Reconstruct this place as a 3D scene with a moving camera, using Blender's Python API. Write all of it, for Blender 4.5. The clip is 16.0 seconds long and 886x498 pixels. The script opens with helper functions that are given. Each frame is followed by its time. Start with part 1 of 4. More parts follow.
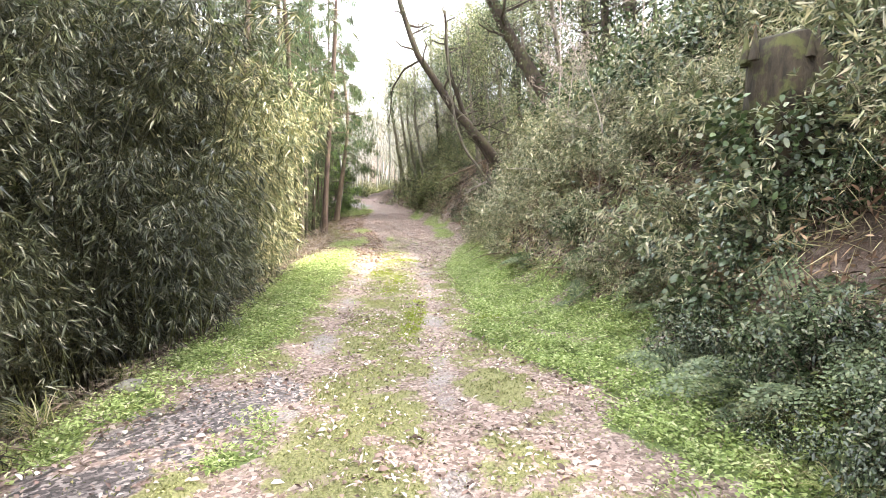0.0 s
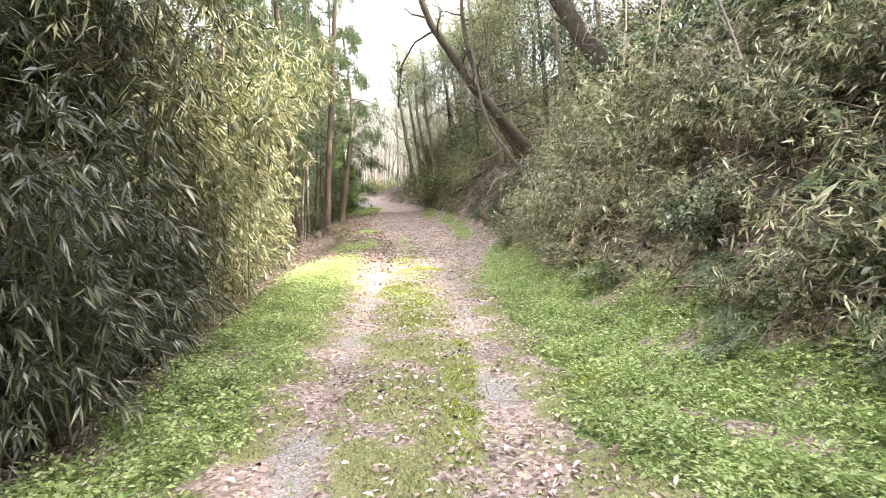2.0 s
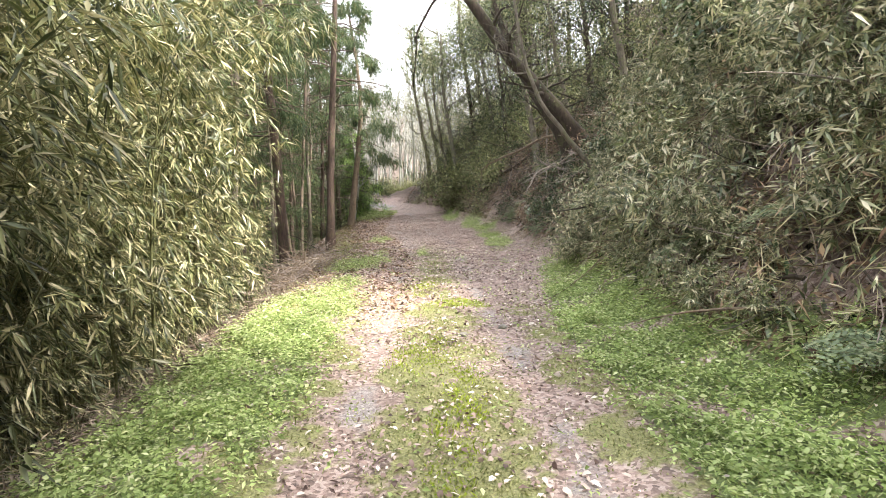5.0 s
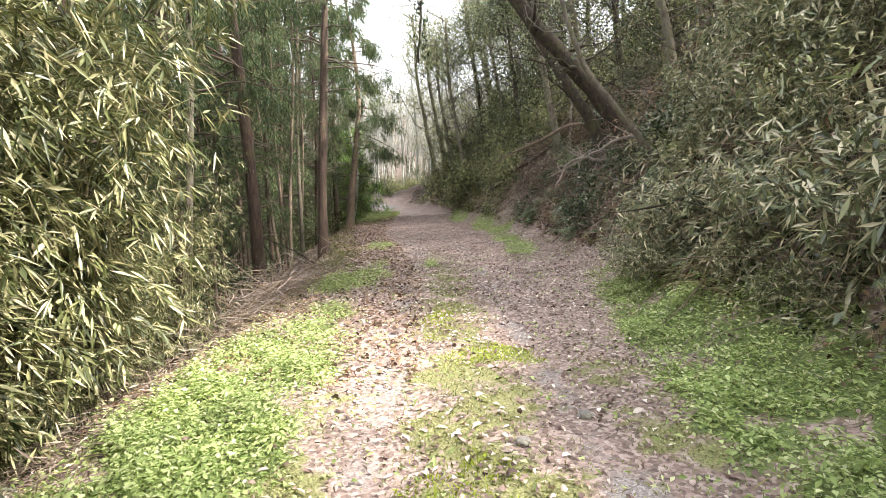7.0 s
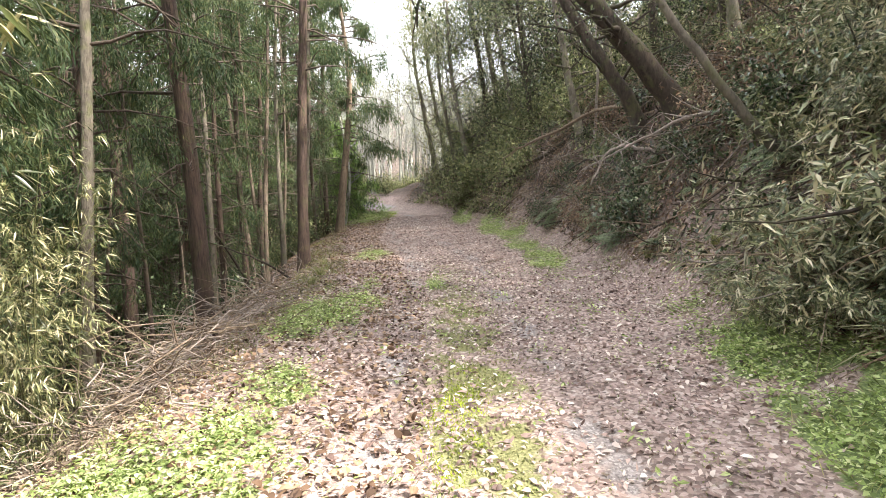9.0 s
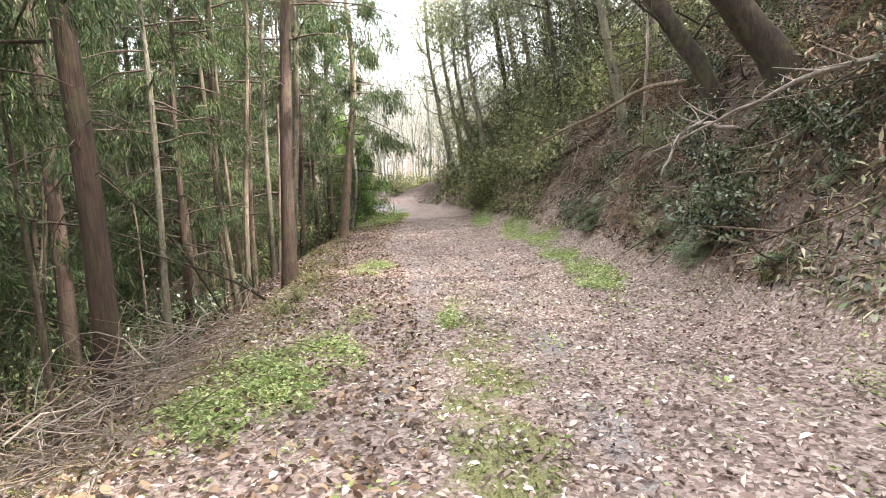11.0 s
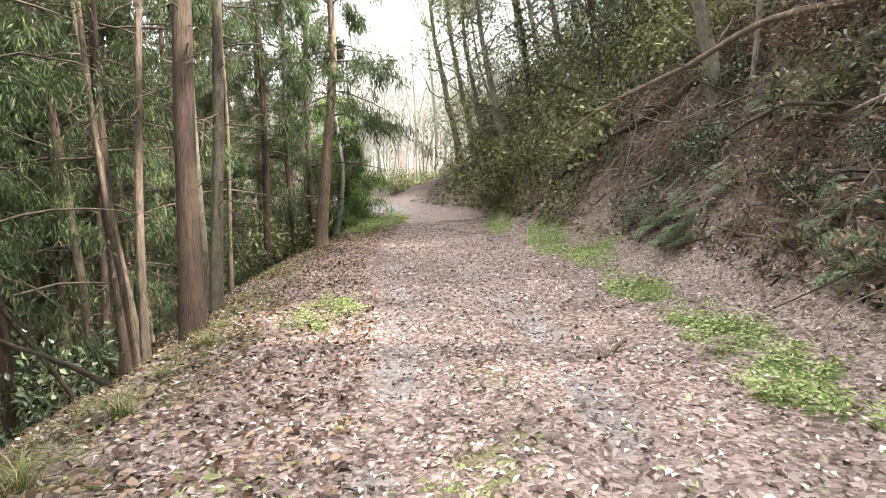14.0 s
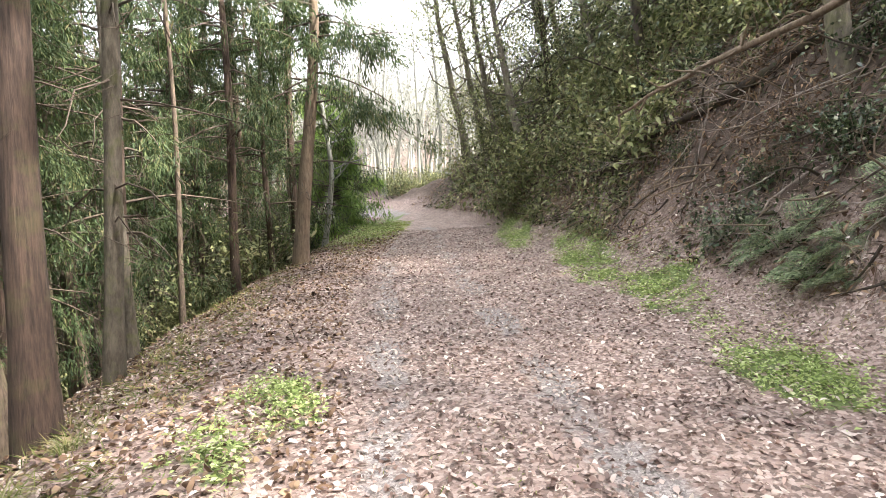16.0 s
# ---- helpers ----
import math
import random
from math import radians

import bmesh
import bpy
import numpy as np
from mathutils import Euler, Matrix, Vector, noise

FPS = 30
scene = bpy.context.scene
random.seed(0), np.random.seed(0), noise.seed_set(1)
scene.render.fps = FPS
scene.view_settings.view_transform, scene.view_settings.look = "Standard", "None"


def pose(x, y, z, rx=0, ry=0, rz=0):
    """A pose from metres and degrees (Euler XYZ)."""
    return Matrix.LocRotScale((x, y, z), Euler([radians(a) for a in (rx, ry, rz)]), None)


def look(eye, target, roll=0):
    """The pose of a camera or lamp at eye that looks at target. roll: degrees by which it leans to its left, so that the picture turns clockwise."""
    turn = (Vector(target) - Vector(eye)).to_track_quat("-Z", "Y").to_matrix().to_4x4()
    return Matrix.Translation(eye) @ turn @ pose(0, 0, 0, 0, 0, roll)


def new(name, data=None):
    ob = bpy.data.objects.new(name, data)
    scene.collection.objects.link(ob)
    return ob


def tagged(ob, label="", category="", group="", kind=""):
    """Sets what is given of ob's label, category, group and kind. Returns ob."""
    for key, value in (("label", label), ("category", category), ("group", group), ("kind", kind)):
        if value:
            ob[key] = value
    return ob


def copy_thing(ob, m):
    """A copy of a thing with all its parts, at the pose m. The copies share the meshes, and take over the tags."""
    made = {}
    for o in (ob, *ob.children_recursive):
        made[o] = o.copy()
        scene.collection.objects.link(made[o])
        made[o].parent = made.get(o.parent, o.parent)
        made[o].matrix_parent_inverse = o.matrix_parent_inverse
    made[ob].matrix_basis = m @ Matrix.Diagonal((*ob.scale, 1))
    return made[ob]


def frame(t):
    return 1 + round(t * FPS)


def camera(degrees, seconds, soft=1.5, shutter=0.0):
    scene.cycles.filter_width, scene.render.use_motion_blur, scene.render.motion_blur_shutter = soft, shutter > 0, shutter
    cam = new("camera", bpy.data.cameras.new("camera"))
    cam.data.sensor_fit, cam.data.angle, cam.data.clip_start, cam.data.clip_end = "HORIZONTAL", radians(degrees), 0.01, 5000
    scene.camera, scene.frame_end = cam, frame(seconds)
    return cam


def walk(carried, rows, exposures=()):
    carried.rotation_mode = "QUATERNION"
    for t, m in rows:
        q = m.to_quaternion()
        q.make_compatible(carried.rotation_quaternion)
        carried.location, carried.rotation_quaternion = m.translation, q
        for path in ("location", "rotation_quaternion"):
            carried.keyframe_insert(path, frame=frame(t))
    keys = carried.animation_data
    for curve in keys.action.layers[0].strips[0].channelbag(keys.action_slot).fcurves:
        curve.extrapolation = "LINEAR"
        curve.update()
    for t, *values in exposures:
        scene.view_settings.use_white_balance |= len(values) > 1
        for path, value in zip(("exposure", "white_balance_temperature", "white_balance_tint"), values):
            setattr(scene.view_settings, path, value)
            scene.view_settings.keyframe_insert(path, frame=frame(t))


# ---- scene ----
# The camera and its walk.
PATH = [
    (0, (0.995, 0.712, 1.682), (0.947, 2.704, 1.506), 2.0),
    (0.5, (0.879, 1.564, 1.666), (0.829, 3.556, 1.487), 1.7),
    (1, (0.711, 2.342, 1.636), (0.655, 4.333, 1.458), 1.6),
    (1.5, (0.579, 3.182, 1.57), (0.511, 5.172, 1.389), 1.0),
    (2, (0.449, 3.988, 1.519), (0.372, 5.978, 1.336), 0.8),
    (2.5, (0.301, 4.753, 1.483), (0.22, 6.743, 1.299), 0.8),
    (3, (0.174, 5.496, 1.457), (0.088, 7.486, 1.275), 1.1),
    (3.5, (0.104, 6.221, 1.427), (0.005, 8.211, 1.25), 0.9),
    (4, (0.025, 6.909, 1.424), (-0.081, 8.898, 1.247), 0.7),
    (4.2, (0.009, 7.154, 1.462), (-0.101, 9.143, 1.284), 0.5),
    (6.3, (-0.33, 9.787, 1.426), (-0.496, 11.772, 1.246), -0.9),
    (6.5, (-0.395, 10.103, 1.426), (-0.555, 12.088, 1.243), -0.9),
    (7, (-0.455, 10.782, 1.403), (-0.604, 12.768, 1.225), -0.8),
    (7.5, (-0.577, 11.505, 1.415), (-0.724, 13.491, 1.232), -0.9),
    (8, (-0.615, 12.217, 1.406), (-0.762, 14.203, 1.226), -1.0),
    (8.5, (-0.72, 12.923, 1.408), (-0.868, 14.909, 1.226), -0.8),
    (9, (-0.81, 13.6, 1.425), (-0.954, 15.586, 1.241), -1.0),
    (11.3, (-1.077, 16.788, 1.345), (-1.292, 18.768, 1.166), -1.3),
    (11.5, (-1.127, 17.104, 1.324), (-1.344, 19.084, 1.143), -1.1),
    (12, (-1.15, 17.793, 1.347), (-1.368, 19.772, 1.163), -1.5),
    (12.5, (-1.265, 18.579, 1.318), (-1.483, 20.559, 1.134), -1.4),
    (13, (-1.31, 19.339, 1.318), (-1.53, 21.319, 1.138), -1.5),
    (13.5, (-1.376, 20.149, 1.308), (-1.609, 22.127, 1.127), -1.4),
    (14, (-1.373, 20.906, 1.327), (-1.61, 22.884, 1.15), -1.6),
    (14.5, (-1.511, 21.637, 1.402), (-1.752, 23.615, 1.222), -1.6),
    (15, (-1.612, 22.351, 1.427), (-1.857, 24.328, 1.247), -1.6),
    (15.5, (-1.728, 23.041, 1.441), (-1.979, 25.018, 1.263), -1.6),
    (16, (-1.808, 23.798, 1.466), (-2.054, 25.775, 1.289), -1.7),
]
cam = camera(76.3, 16.0, soft=0.7)
walk(cam, [(t, look(eye, target, roll)) for t, eye, target, roll in PATH],
     [(0, 2.5), (2, 2.45), (4, 2.2), (7, 1.83), (9, 1.98), (11.3, 2.36), (13, 2.33), (16, 2.27)])

# World, sun and exposure.
SUN_EL, SUN_AZ = 48.0, -20.0   # degrees; the azimuth is the way to the sun, counted from +x towards +y
world = bpy.data.worlds.new("sky")
scene.world = world
world.use_nodes = True
wt = world.node_tree
sky = wt.nodes.new("ShaderNodeTexSky")
sky.sky_type, sky.sun_disc = "NISHITA", False
sky.sun_elevation, sky.sun_rotation = radians(SUN_EL), radians(90 - SUN_AZ)
sky.air_density, sky.dust_density = 1.0, 1.5
veil = wt.nodes.new("ShaderNodeMix")
veil.data_type = "RGBA"
veil.inputs[0].default_value = 0.85
veil.inputs[7].default_value = (7.6, 7.7, 7.9, 1)
wt.links.new(sky.outputs[0], veil.inputs[6])
wt.links.new(veil.outputs[2], wt.nodes["Background"].inputs[0])
wt.nodes["Background"].inputs[1].default_value = 0.15
lamp = bpy.data.lights.new("sun", "SUN")
lamp.energy, lamp.angle, lamp.color = 5.0, radians(3), (1, .94, .84)
sun = new("sun", lamp)
to_sun = Vector((math.cos(radians(SUN_AZ)) * math.cos(radians(SUN_EL)), math.sin(radians(SUN_AZ)) * math.cos(radians(SUN_EL)), math.sin(radians(SUN_EL))))
sun.matrix_world = look(to_sun * 60, (0, 0, 0))


# Materials.
def nodes_of(name):
    m = bpy.data.materials.new(name)
    m.use_nodes = True
    return m, m.node_tree, m.node_tree.nodes["Principled BSDF"]


def ramp(nt, source, stops):
    r = nt.nodes.new("ShaderNodeValToRGB")
    el = r.color_ramp.elements
    while len(el) < len(stops):
        el.new(0.5)
    for e, (p, c) in zip(el, stops):
        e.position, e.color = p, (*c, 1)
    nt.links.new(source, r.inputs[0])
    return r.outputs[0]


def noise_of(nt, scale, detail=4, stretch=(1, 1, 1), rough=0.6):
    co = nt.nodes.new("ShaderNodeTexCoord")
    mp = nt.nodes.new("ShaderNodeMapping")
    mp.inputs["Scale"].default_value = stretch
    nt.links.new(co.outputs["Object"], mp.inputs[0])
    n = nt.nodes.new("ShaderNodeTexNoise")
    n.inputs["Scale"].default_value, n.inputs["Detail"].default_value, n.inputs["Roughness"].default_value = scale, detail, rough
    nt.links.new(mp.outputs[0], n.inputs[0])
    return n.outputs[0]


def noise_colour(nt, scale):
    n = nt.nodes.new("ShaderNodeTexNoise")
    n.inputs["Scale"].default_value = scale
    co = nt.nodes.new("ShaderNodeTexCoord")
    nt.links.new(co.outputs["Object"], n.inputs[0])
    return n.outputs["Color"]


def mixed(nt, fac, a, b, mode="MIX"):
    m = nt.nodes.new("ShaderNodeMix")
    m.data_type, m.blend_type = "RGBA", mode
    for socket, value in ((m.inputs[0], fac), (m.inputs[6], a), (m.inputs[7], b)):
        if isinstance(value, (int, float)):
            socket.default_value = value
        elif isinstance(value, tuple):
            socket.default_value = (*value, 1)
        else:
            nt.links.new(value, socket)
    return m.outputs[2]


def maths(nt, op, a, b):
    m = nt.nodes.new("ShaderNodeMath")
    m.operation = op
    m.use_clamp = True
    for socket, value in zip(m.inputs, (a, b)):
        if isinstance(value, (int, float)):
            socket.default_value = value
        else:
            nt.links.new(value, socket)
    return m.outputs[0]


def bumped(nt, bsdf, source, strength, distance):
    b = nt.nodes.new("ShaderNodeBump")
    b.inputs["Strength"].default_value, b.inputs["Distance"].default_value = strength, distance
    nt.links.new(source, b.inputs["Height"])
    nt.links.new(b.outputs[0], bsdf.inputs["Normal"])


def leaf_material(name, stops, rough=0.45, thin=0.3, gloss=0.4, blotch=0.55):
    """Leaves that differ one by one, with light shining through them."""
    m, nt, b = nodes_of(name)
    geo = nt.nodes.new("ShaderNodeNewGeometry")
    col = ramp(nt, geo.outputs["Random Per Island"], stops)
    patch = noise_of(nt, 1.3, 3)
    col = mixed(nt, blotch, col, ramp(nt, patch, [(.32, (.3, .3, .3)), (.68, (1.5, 1.45, 1.3))]), "MULTIPLY")
    nt.links.new(col, b.inputs["Base Color"])
    b.inputs["Roughness"].default_value = rough
    b.inputs["Specular IOR Level"].default_value = gloss
    tr = nt.nodes.new("ShaderNodeBsdfTranslucent")
    nt.links.new(mixed(nt, 0.5, col, (.95, 1, .6), "MULTIPLY"), tr.inputs[0])
    mx = nt.nodes.new("ShaderNodeMixShader")
    mx.inputs[0].default_value = thin
    nt.links.new(b.outputs[0], mx.inputs[1])
    nt.links.new(tr.outputs[0], mx.inputs[2])
    nt.links.new(mx.outputs[0], nt.nodes["Material Output"].inputs[0])
    return m


def bark_material(name, dark, light, moss=0.0, stretch=(1, 1, .12), scale=30):
    m, nt, b = nodes_of(name)
    fine = noise_of(nt, scale, 6, stretch, .7)
    broad = noise_of(nt, 2.2, 3)
    col = ramp(nt, fine, [(.3, dark), (.72, light)])
    col = mixed(nt, 0.5, col, ramp(nt, broad, [(.3, (.6, .58, .58)), (.7, (1.25, 1.2, 1.1))]), "MULTIPLY")
    if moss:
        col = mixed(nt, ramp(nt, noise_of(nt, 5, 5), [(.5, (0, 0, 0)), (.62, (moss, moss, moss))]), col, (.12, .14, .035))
    nt.links.new(col, b.inputs["Base Color"])
    b.inputs["Roughness"].default_value = 0.9
    bumped(nt, b, fine, 0.8, 0.03)
    return m


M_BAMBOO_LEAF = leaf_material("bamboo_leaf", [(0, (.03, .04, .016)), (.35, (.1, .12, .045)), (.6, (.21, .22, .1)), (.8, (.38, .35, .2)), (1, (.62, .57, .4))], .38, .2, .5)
# Greyer green leaf, darkened further to put the thicket's shade into its colour.
M_SHADED_BAMBOO = leaf_material("shaded_bamboo_leaf", [(0, (.018, .024, .014)), (.5, (.06, .07, .038)), (.85, (.15, .16, .095)), (1, (.42, .4, .32))], .35, .12, .5)
M_SASA_LEAF = leaf_material("dwarf_bamboo_leaf", [(0, (.055, .068, .034)), (.4, (.19, .22, .115)), (.65, (.37, .38, .23)), (.82, (.56, .5, .35)), (1, (.78, .73, .58))], .36, .28, .5)
M_SHRUB_LEAF = leaf_material("evergreen_leaf", [(0, (.022, .036, .02)), (.5, (.06, .09, .045)), (.85, (.155, .19, .1)), (1, (.4, .4, .29))], .26, .15, .65)
M_PALE_LEAF = leaf_material("pale_shrub_leaf", [(0, (.06, .078, .032)), (.5, (.2, .225, .105)), (.9, (.37, .38, .2)), (1, (.5, .46, .3))], .5)
M_BRIGHT_LEAF = leaf_material("young_leaf", [(0, (.12, .22, .05)), (.6, (.22, .36, .09)), (1, (.34, .45, .14))], .5, .4)
M_NEEDLE = leaf_material("cedar_needle", [(0, (.035, .06, .03)), (.5, (.07, .105, .05)), (.9, (.125, .16, .07)), (1, (.2, .17, .09))], .6, .32, .25)
M_FERN = leaf_material("fern_leaf", [(0, (.07, .1, .055)), (.6, (.22, .28, .16)), (1, (.42, .44, .27))], .5, .3)
M_HERB = leaf_material("herb_leaf", [(0, (.15, .2, .07)), (.4, (.33, .42, .16)), (.8, (.52, .6, .29)), (1, (.72, .74, .48))], .65, .4, .12, .3)
M_MOSS = leaf_material("moss_tuft", [(0, (.17, .185, .08)), (.6, (.3, .31, .145)), (1, (.45, .42, .25))], .8, .2, .15, .3)
M_LIME = leaf_material("lime_moss_tuft", [(0, (.2, .27, .03)), (.6, (.33, .41, .05)), (1, (.45, .5, .1))], .8, .25, .1)
M_GRASS = leaf_material("grass_blade", [(0, (.1, .15, .035)), (.5, (.22, .26, .08)), (.8, (.36, .33, .15)), (1, (.5, .43, .24))], .6, .25, .25)
M_STRAW = leaf_material("straw", [(0, (.22, .19, .11)), (.5, (.4, .36, .22)), (1, (.62, .57, .4))], .6, .2, .3)
M_THATCH = leaf_material("dead_stalk", [(0, (.06, .045, .036)), (.5, (.17, .13, .105)), (.85, (.3, .24, .2)), (1, (.48, .43, .36))], .7, .1, .2)
M_LITTER = leaf_material("dead_leaf", [(0, (.07, .042, .036)), (.3, (.24, .16, .14)), (.6, (.43, .315, .285)), (.85, (.57, .465, .43)), (1, (.78, .71, .66))], .5, .1, .4, .3)
M_DRY = leaf_material("dry_leaf", [(0, (.045, .028, .02)), (.5, (.17, .105, .072)), (1, (.46, .33, .23))], .7, .1, .2)
M_IVY = leaf_material("ivy_leaf", [(0, (.03, .055, .022)), (.6, (.08, .12, .045)), (1, (.3, .31, .22))], .35, .12, .55)
M_CEDAR = bark_material("cedar_bark", (.024, .016, .013), (.125, .08, .063), .15, (1, 1, .1), 36)
M_POLE = bark_material("pole_bark", (.05, .036, .028), (.25, .19, .15), .2, (1, 1, .25), 22)
M_GREY = bark_material("grey_bark", (.06, .05, .04), (.22, .19, .155), .35, (1, 1, .35), 18)
M_DARK = bark_material("wet_dark_bark", (.016, .012, .009), (.075, .053, .038), .2, (1, 1, .3), 16)
M_PALE = bark_material("bleached_twig", (.16, .13, .115), (.46, .39, .35), 0, (1, 1, .2), 25)
M_TWIG = bark_material("brown_twig", (.1, .07, .05), (.3, .23, .17), 0, (1, 1, .2), 25)
M_SNAG = bark_material("snag_bark", (.04, .03, .024), (.15, .115, .09), 0, (1, 1, .2), 25)
M_STUMP = bark_material("rotten_stump", (.012, .010, .007), (.075, .055, .034), .5, (1, 1, .2), 14)
M_CULM = bark_material("bamboo_culm", (.07, .08, .03), (.2, .2, .09), 0, (1, 1, .3), 9)
# Bark of the distant trees, paled to put haze into its colour.
M_HAZED = bark_material("hazed_far_bark", (.2, .2, .18), (.44, .45, .41), 0, (1, 1, .2), 10)
M_OLD_CULM = bark_material("old_bamboo_culm", (.02, .02, .013), (.075, .07, .04), 0, (1, 1, .3), 9)
M_STONE = bark_material("grey_stone", (.14, .13, .12), (.36, .34, .32), .3, (1, 1, 1), 12)


# The lie of the land.
def along(rows):
    a = np.array(rows, float)
    return lambda y: np.interp(y, a[:, 0], a[:, 1])


CENTRE = along([(-15, 2.2), (0, .8), (4, .4), (8.4, .04), (9.8, -.08), (12.3, -.3), (14, -.5), (17.5, -.85), (20.2, -1.11), (24.4, -1.5), (26, -1.7), (35, -3.7), (42, -5.0), (45, -6.6), (48, -8.7), (52, -12.3), (58, -18.5), (66, -28), (75, -42), (120, -112)])
LEFT = along([(-15, -1.4), (0, -1.9), (5, -2.0), (8.2, -2.05), (10.5, -2.5), (12, -2.7), (14, -2.95), (17, -3.3), (20, -3.6), (23, -4.15), (25, -4.6), (27, -4.95), (29, -5.55), (32, -6.4), (37, -7.0), (41, -7.3), (44, -8.0), (48, -11.0), (52, -14.6), (58, -21), (66, -31), (75, -48), (120, -118)])
RIGHT = along([(-15, 4.4), (0, 3.5), (4.6, 3.35), (7.8, 3.15), (9.2, 2.8), (10.5, 2.4), (12.5, 1.85), (14.2, 1.75), (16, 1.65), (18.5, 1.5), (20.2, 1.65), (23, 1.55), (25.3, 1.35), (27, 1.2), (29.4, 1.0), (30.7, .75), (33, .1), (38, -.9), (42, -2.3), (45, -4.2), (48, -6.2), (52, -9.6), (58, -16), (66, -25), (75, -38), (120, -106)])
HERB_RIGHT = along([(0, 2.6), (4.8, 2.25), (6.6, 1.6), (7.5, 1.05), (9.2, 1.1), (11.6, .85), (14, .65), (17, .8), (20, 1.1)])


def soft(v, k):
    return 0.5 * (v + np.sqrt(v * v + k * k))


def wobble(x, y, s, seed):
    return (np.sin(x * s + seed) * np.cos(y * s * 1.13 + seed * 2.1) + .5 * np.sin(x * s * 2.3 + y * s * 1.9 + seed * 3.7) + .3 * np.sin(y * s * 4.1 - x * s * 3.3 + seed)) / 1.8


def height(x, y):
    x, y = np.asarray(x, float), np.asarray(y, float)
    c, l, r = CENTRE(y), LEFT(y), RIGHT(y)
    z = 0.035 * np.clip(soft(y - 31, 4) - .1, 0, 30) + .075 * np.clip(soft(y - 43, 3) - .15, 0, 9) + 0.03 * np.clip(x - c, -6, 4)
    rut = np.exp(-((np.abs(x - c) - .65) / .26) ** 2)
    z = z - 0.035 * rut + .02 * wobble(x, y, 2.1, 1.0) * np.clip(np.abs(x - c), .3, 1)
    up = soft(x - r, .35) - .04
    bank = 1.75 * np.clip(up, 0, 1.75) + .85 * np.clip(up - 1.75, 0, 9) + .35 * np.clip(up - 10.75, 0, 60)
    bank = bank * np.clip((51.5 - y) / 8, .06, 1)
    bank = bank * (1 + .14 * wobble(x, y, .55, 2.0)) + (.12 * wobble(x, y, 2.4, 5.0) + .2 * wobble(x, y, 1.3, 6.5)) * np.clip(up, 0, 1)
    down = soft(l - x, .5) - .06
    fall = .62 * np.clip(down, 0, 9) + .2 * np.clip(down - 9, 0, 20)
    fall = fall + .12 * wobble(x, y, 1.3, 4.0) * np.clip(down, 0, 1)
    far = .2 * np.clip(y - 78, 0, 140) + .14 * np.clip(-x - 50, 0, 120)
    return z + bank - fall + far


def ground_at(x, y):
    return float(height(x, y))


# Mesh building.
class Buf:
    """Gathers triangles for one mesh."""

    def __init__(self):
        self.v, self.f, self.n = [], [], 0

    def add(self, v, f):
        self.v.append(np.asarray(v, float).reshape(-1, 3))
        self.f.append(np.asarray(f, int).reshape(-1, 3) + self.n)
        self.n += len(self.v[-1])
        return self

    def mesh(self, name, material, smooth=False):
        v, f = np.concatenate(self.v), np.concatenate(self.f)
        me = bpy.data.meshes.new(name)
        me.vertices.add(len(v))
        me.vertices.foreach_set("co", v.astype(np.float32).ravel())
        me.loops.add(len(f) * 3)
        me.loops.foreach_set("vertex_index", f.astype(np.int32).ravel())
        me.polygons.add(len(f))
        me.polygons.foreach_set("loop_start", np.arange(0, len(f) * 3, 3, dtype=np.int32))
        if smooth:
            me.polygons.foreach_set("use_smooth", np.ones(len(f), dtype=bool))
        me.update(calc_edges=True)
        me.materials.append(material)
        return me


def unit(a):
    return a / np.maximum(np.linalg.norm(a, axis=-1, keepdims=True), 1e-9)


def leaves(buf, p, d, length, width, rng, fold=.25, droop=.15, wide=.42, full=False):
    """Blades from the points p along d: four corners each, or six for broad ones."""
    p, d = np.asarray(p, float), unit(np.asarray(d, float))
    n = len(p)
    length = np.broadcast_to(length, n)[:, None]
    width = np.broadcast_to(width, n)[:, None]
    side = unit(np.cross(d, np.array([0, 0, 1.0]) + rng.normal(0, .45, (n, 3))))
    face = np.cross(side, d)
    tip = p + d * length + np.array([0, 0, -1.0]) * droop * length
    if full:
        q1, q2 = p + d * length * .28, p + d * length * .68 - np.array([0, 0, .5]) * droop * length
        lift = face * width * fold
        v = np.stack([p, q1 + side * width * .45 + lift, q2 + side * width * .4 + lift, tip, q2 - side * width * .4 + lift, q1 - side * width * .45 + lift], 1)
        base = np.arange(n)[:, None] * 6
        f = np.concatenate([base + np.array(t) for t in ((0, 1, 5), (1, 2, 5), (2, 4, 5), (2, 3, 4))])
    else:
        q = p + d * length * wide - np.array([0, 0, .35]) * droop * length
        lift = face * width * fold
        v = np.stack([p, q + side * width * .5 + lift, tip, q - side * width * .5 + lift], 1)
        base = np.arange(n)[:, None] * 4
        f = np.concatenate([base + np.array(t) for t in ((0, 1, 2), (0, 2, 3))])
    buf.add(v, f)


def whorls(buf, p, d, per, length, width, rng, spread=.75, hang=.35):
    """Bunches of narrow leaves that fan out from twig ends and hang."""
    p = np.repeat(np.asarray(p, float), per, 0)
    d = np.repeat(unit(np.asarray(d, float)), per, 0)
    n = len(p)
    d = d + rng.normal(0, spread, (n, 3)) + np.array([0, 0, -hang])
    leaves(buf, p + rng.normal(0, .012, (n, 3)), d, rng.uniform(.55, 1.15, n) * length, rng.uniform(.7, 1.2, n) * width, rng, .22, .3, .38)


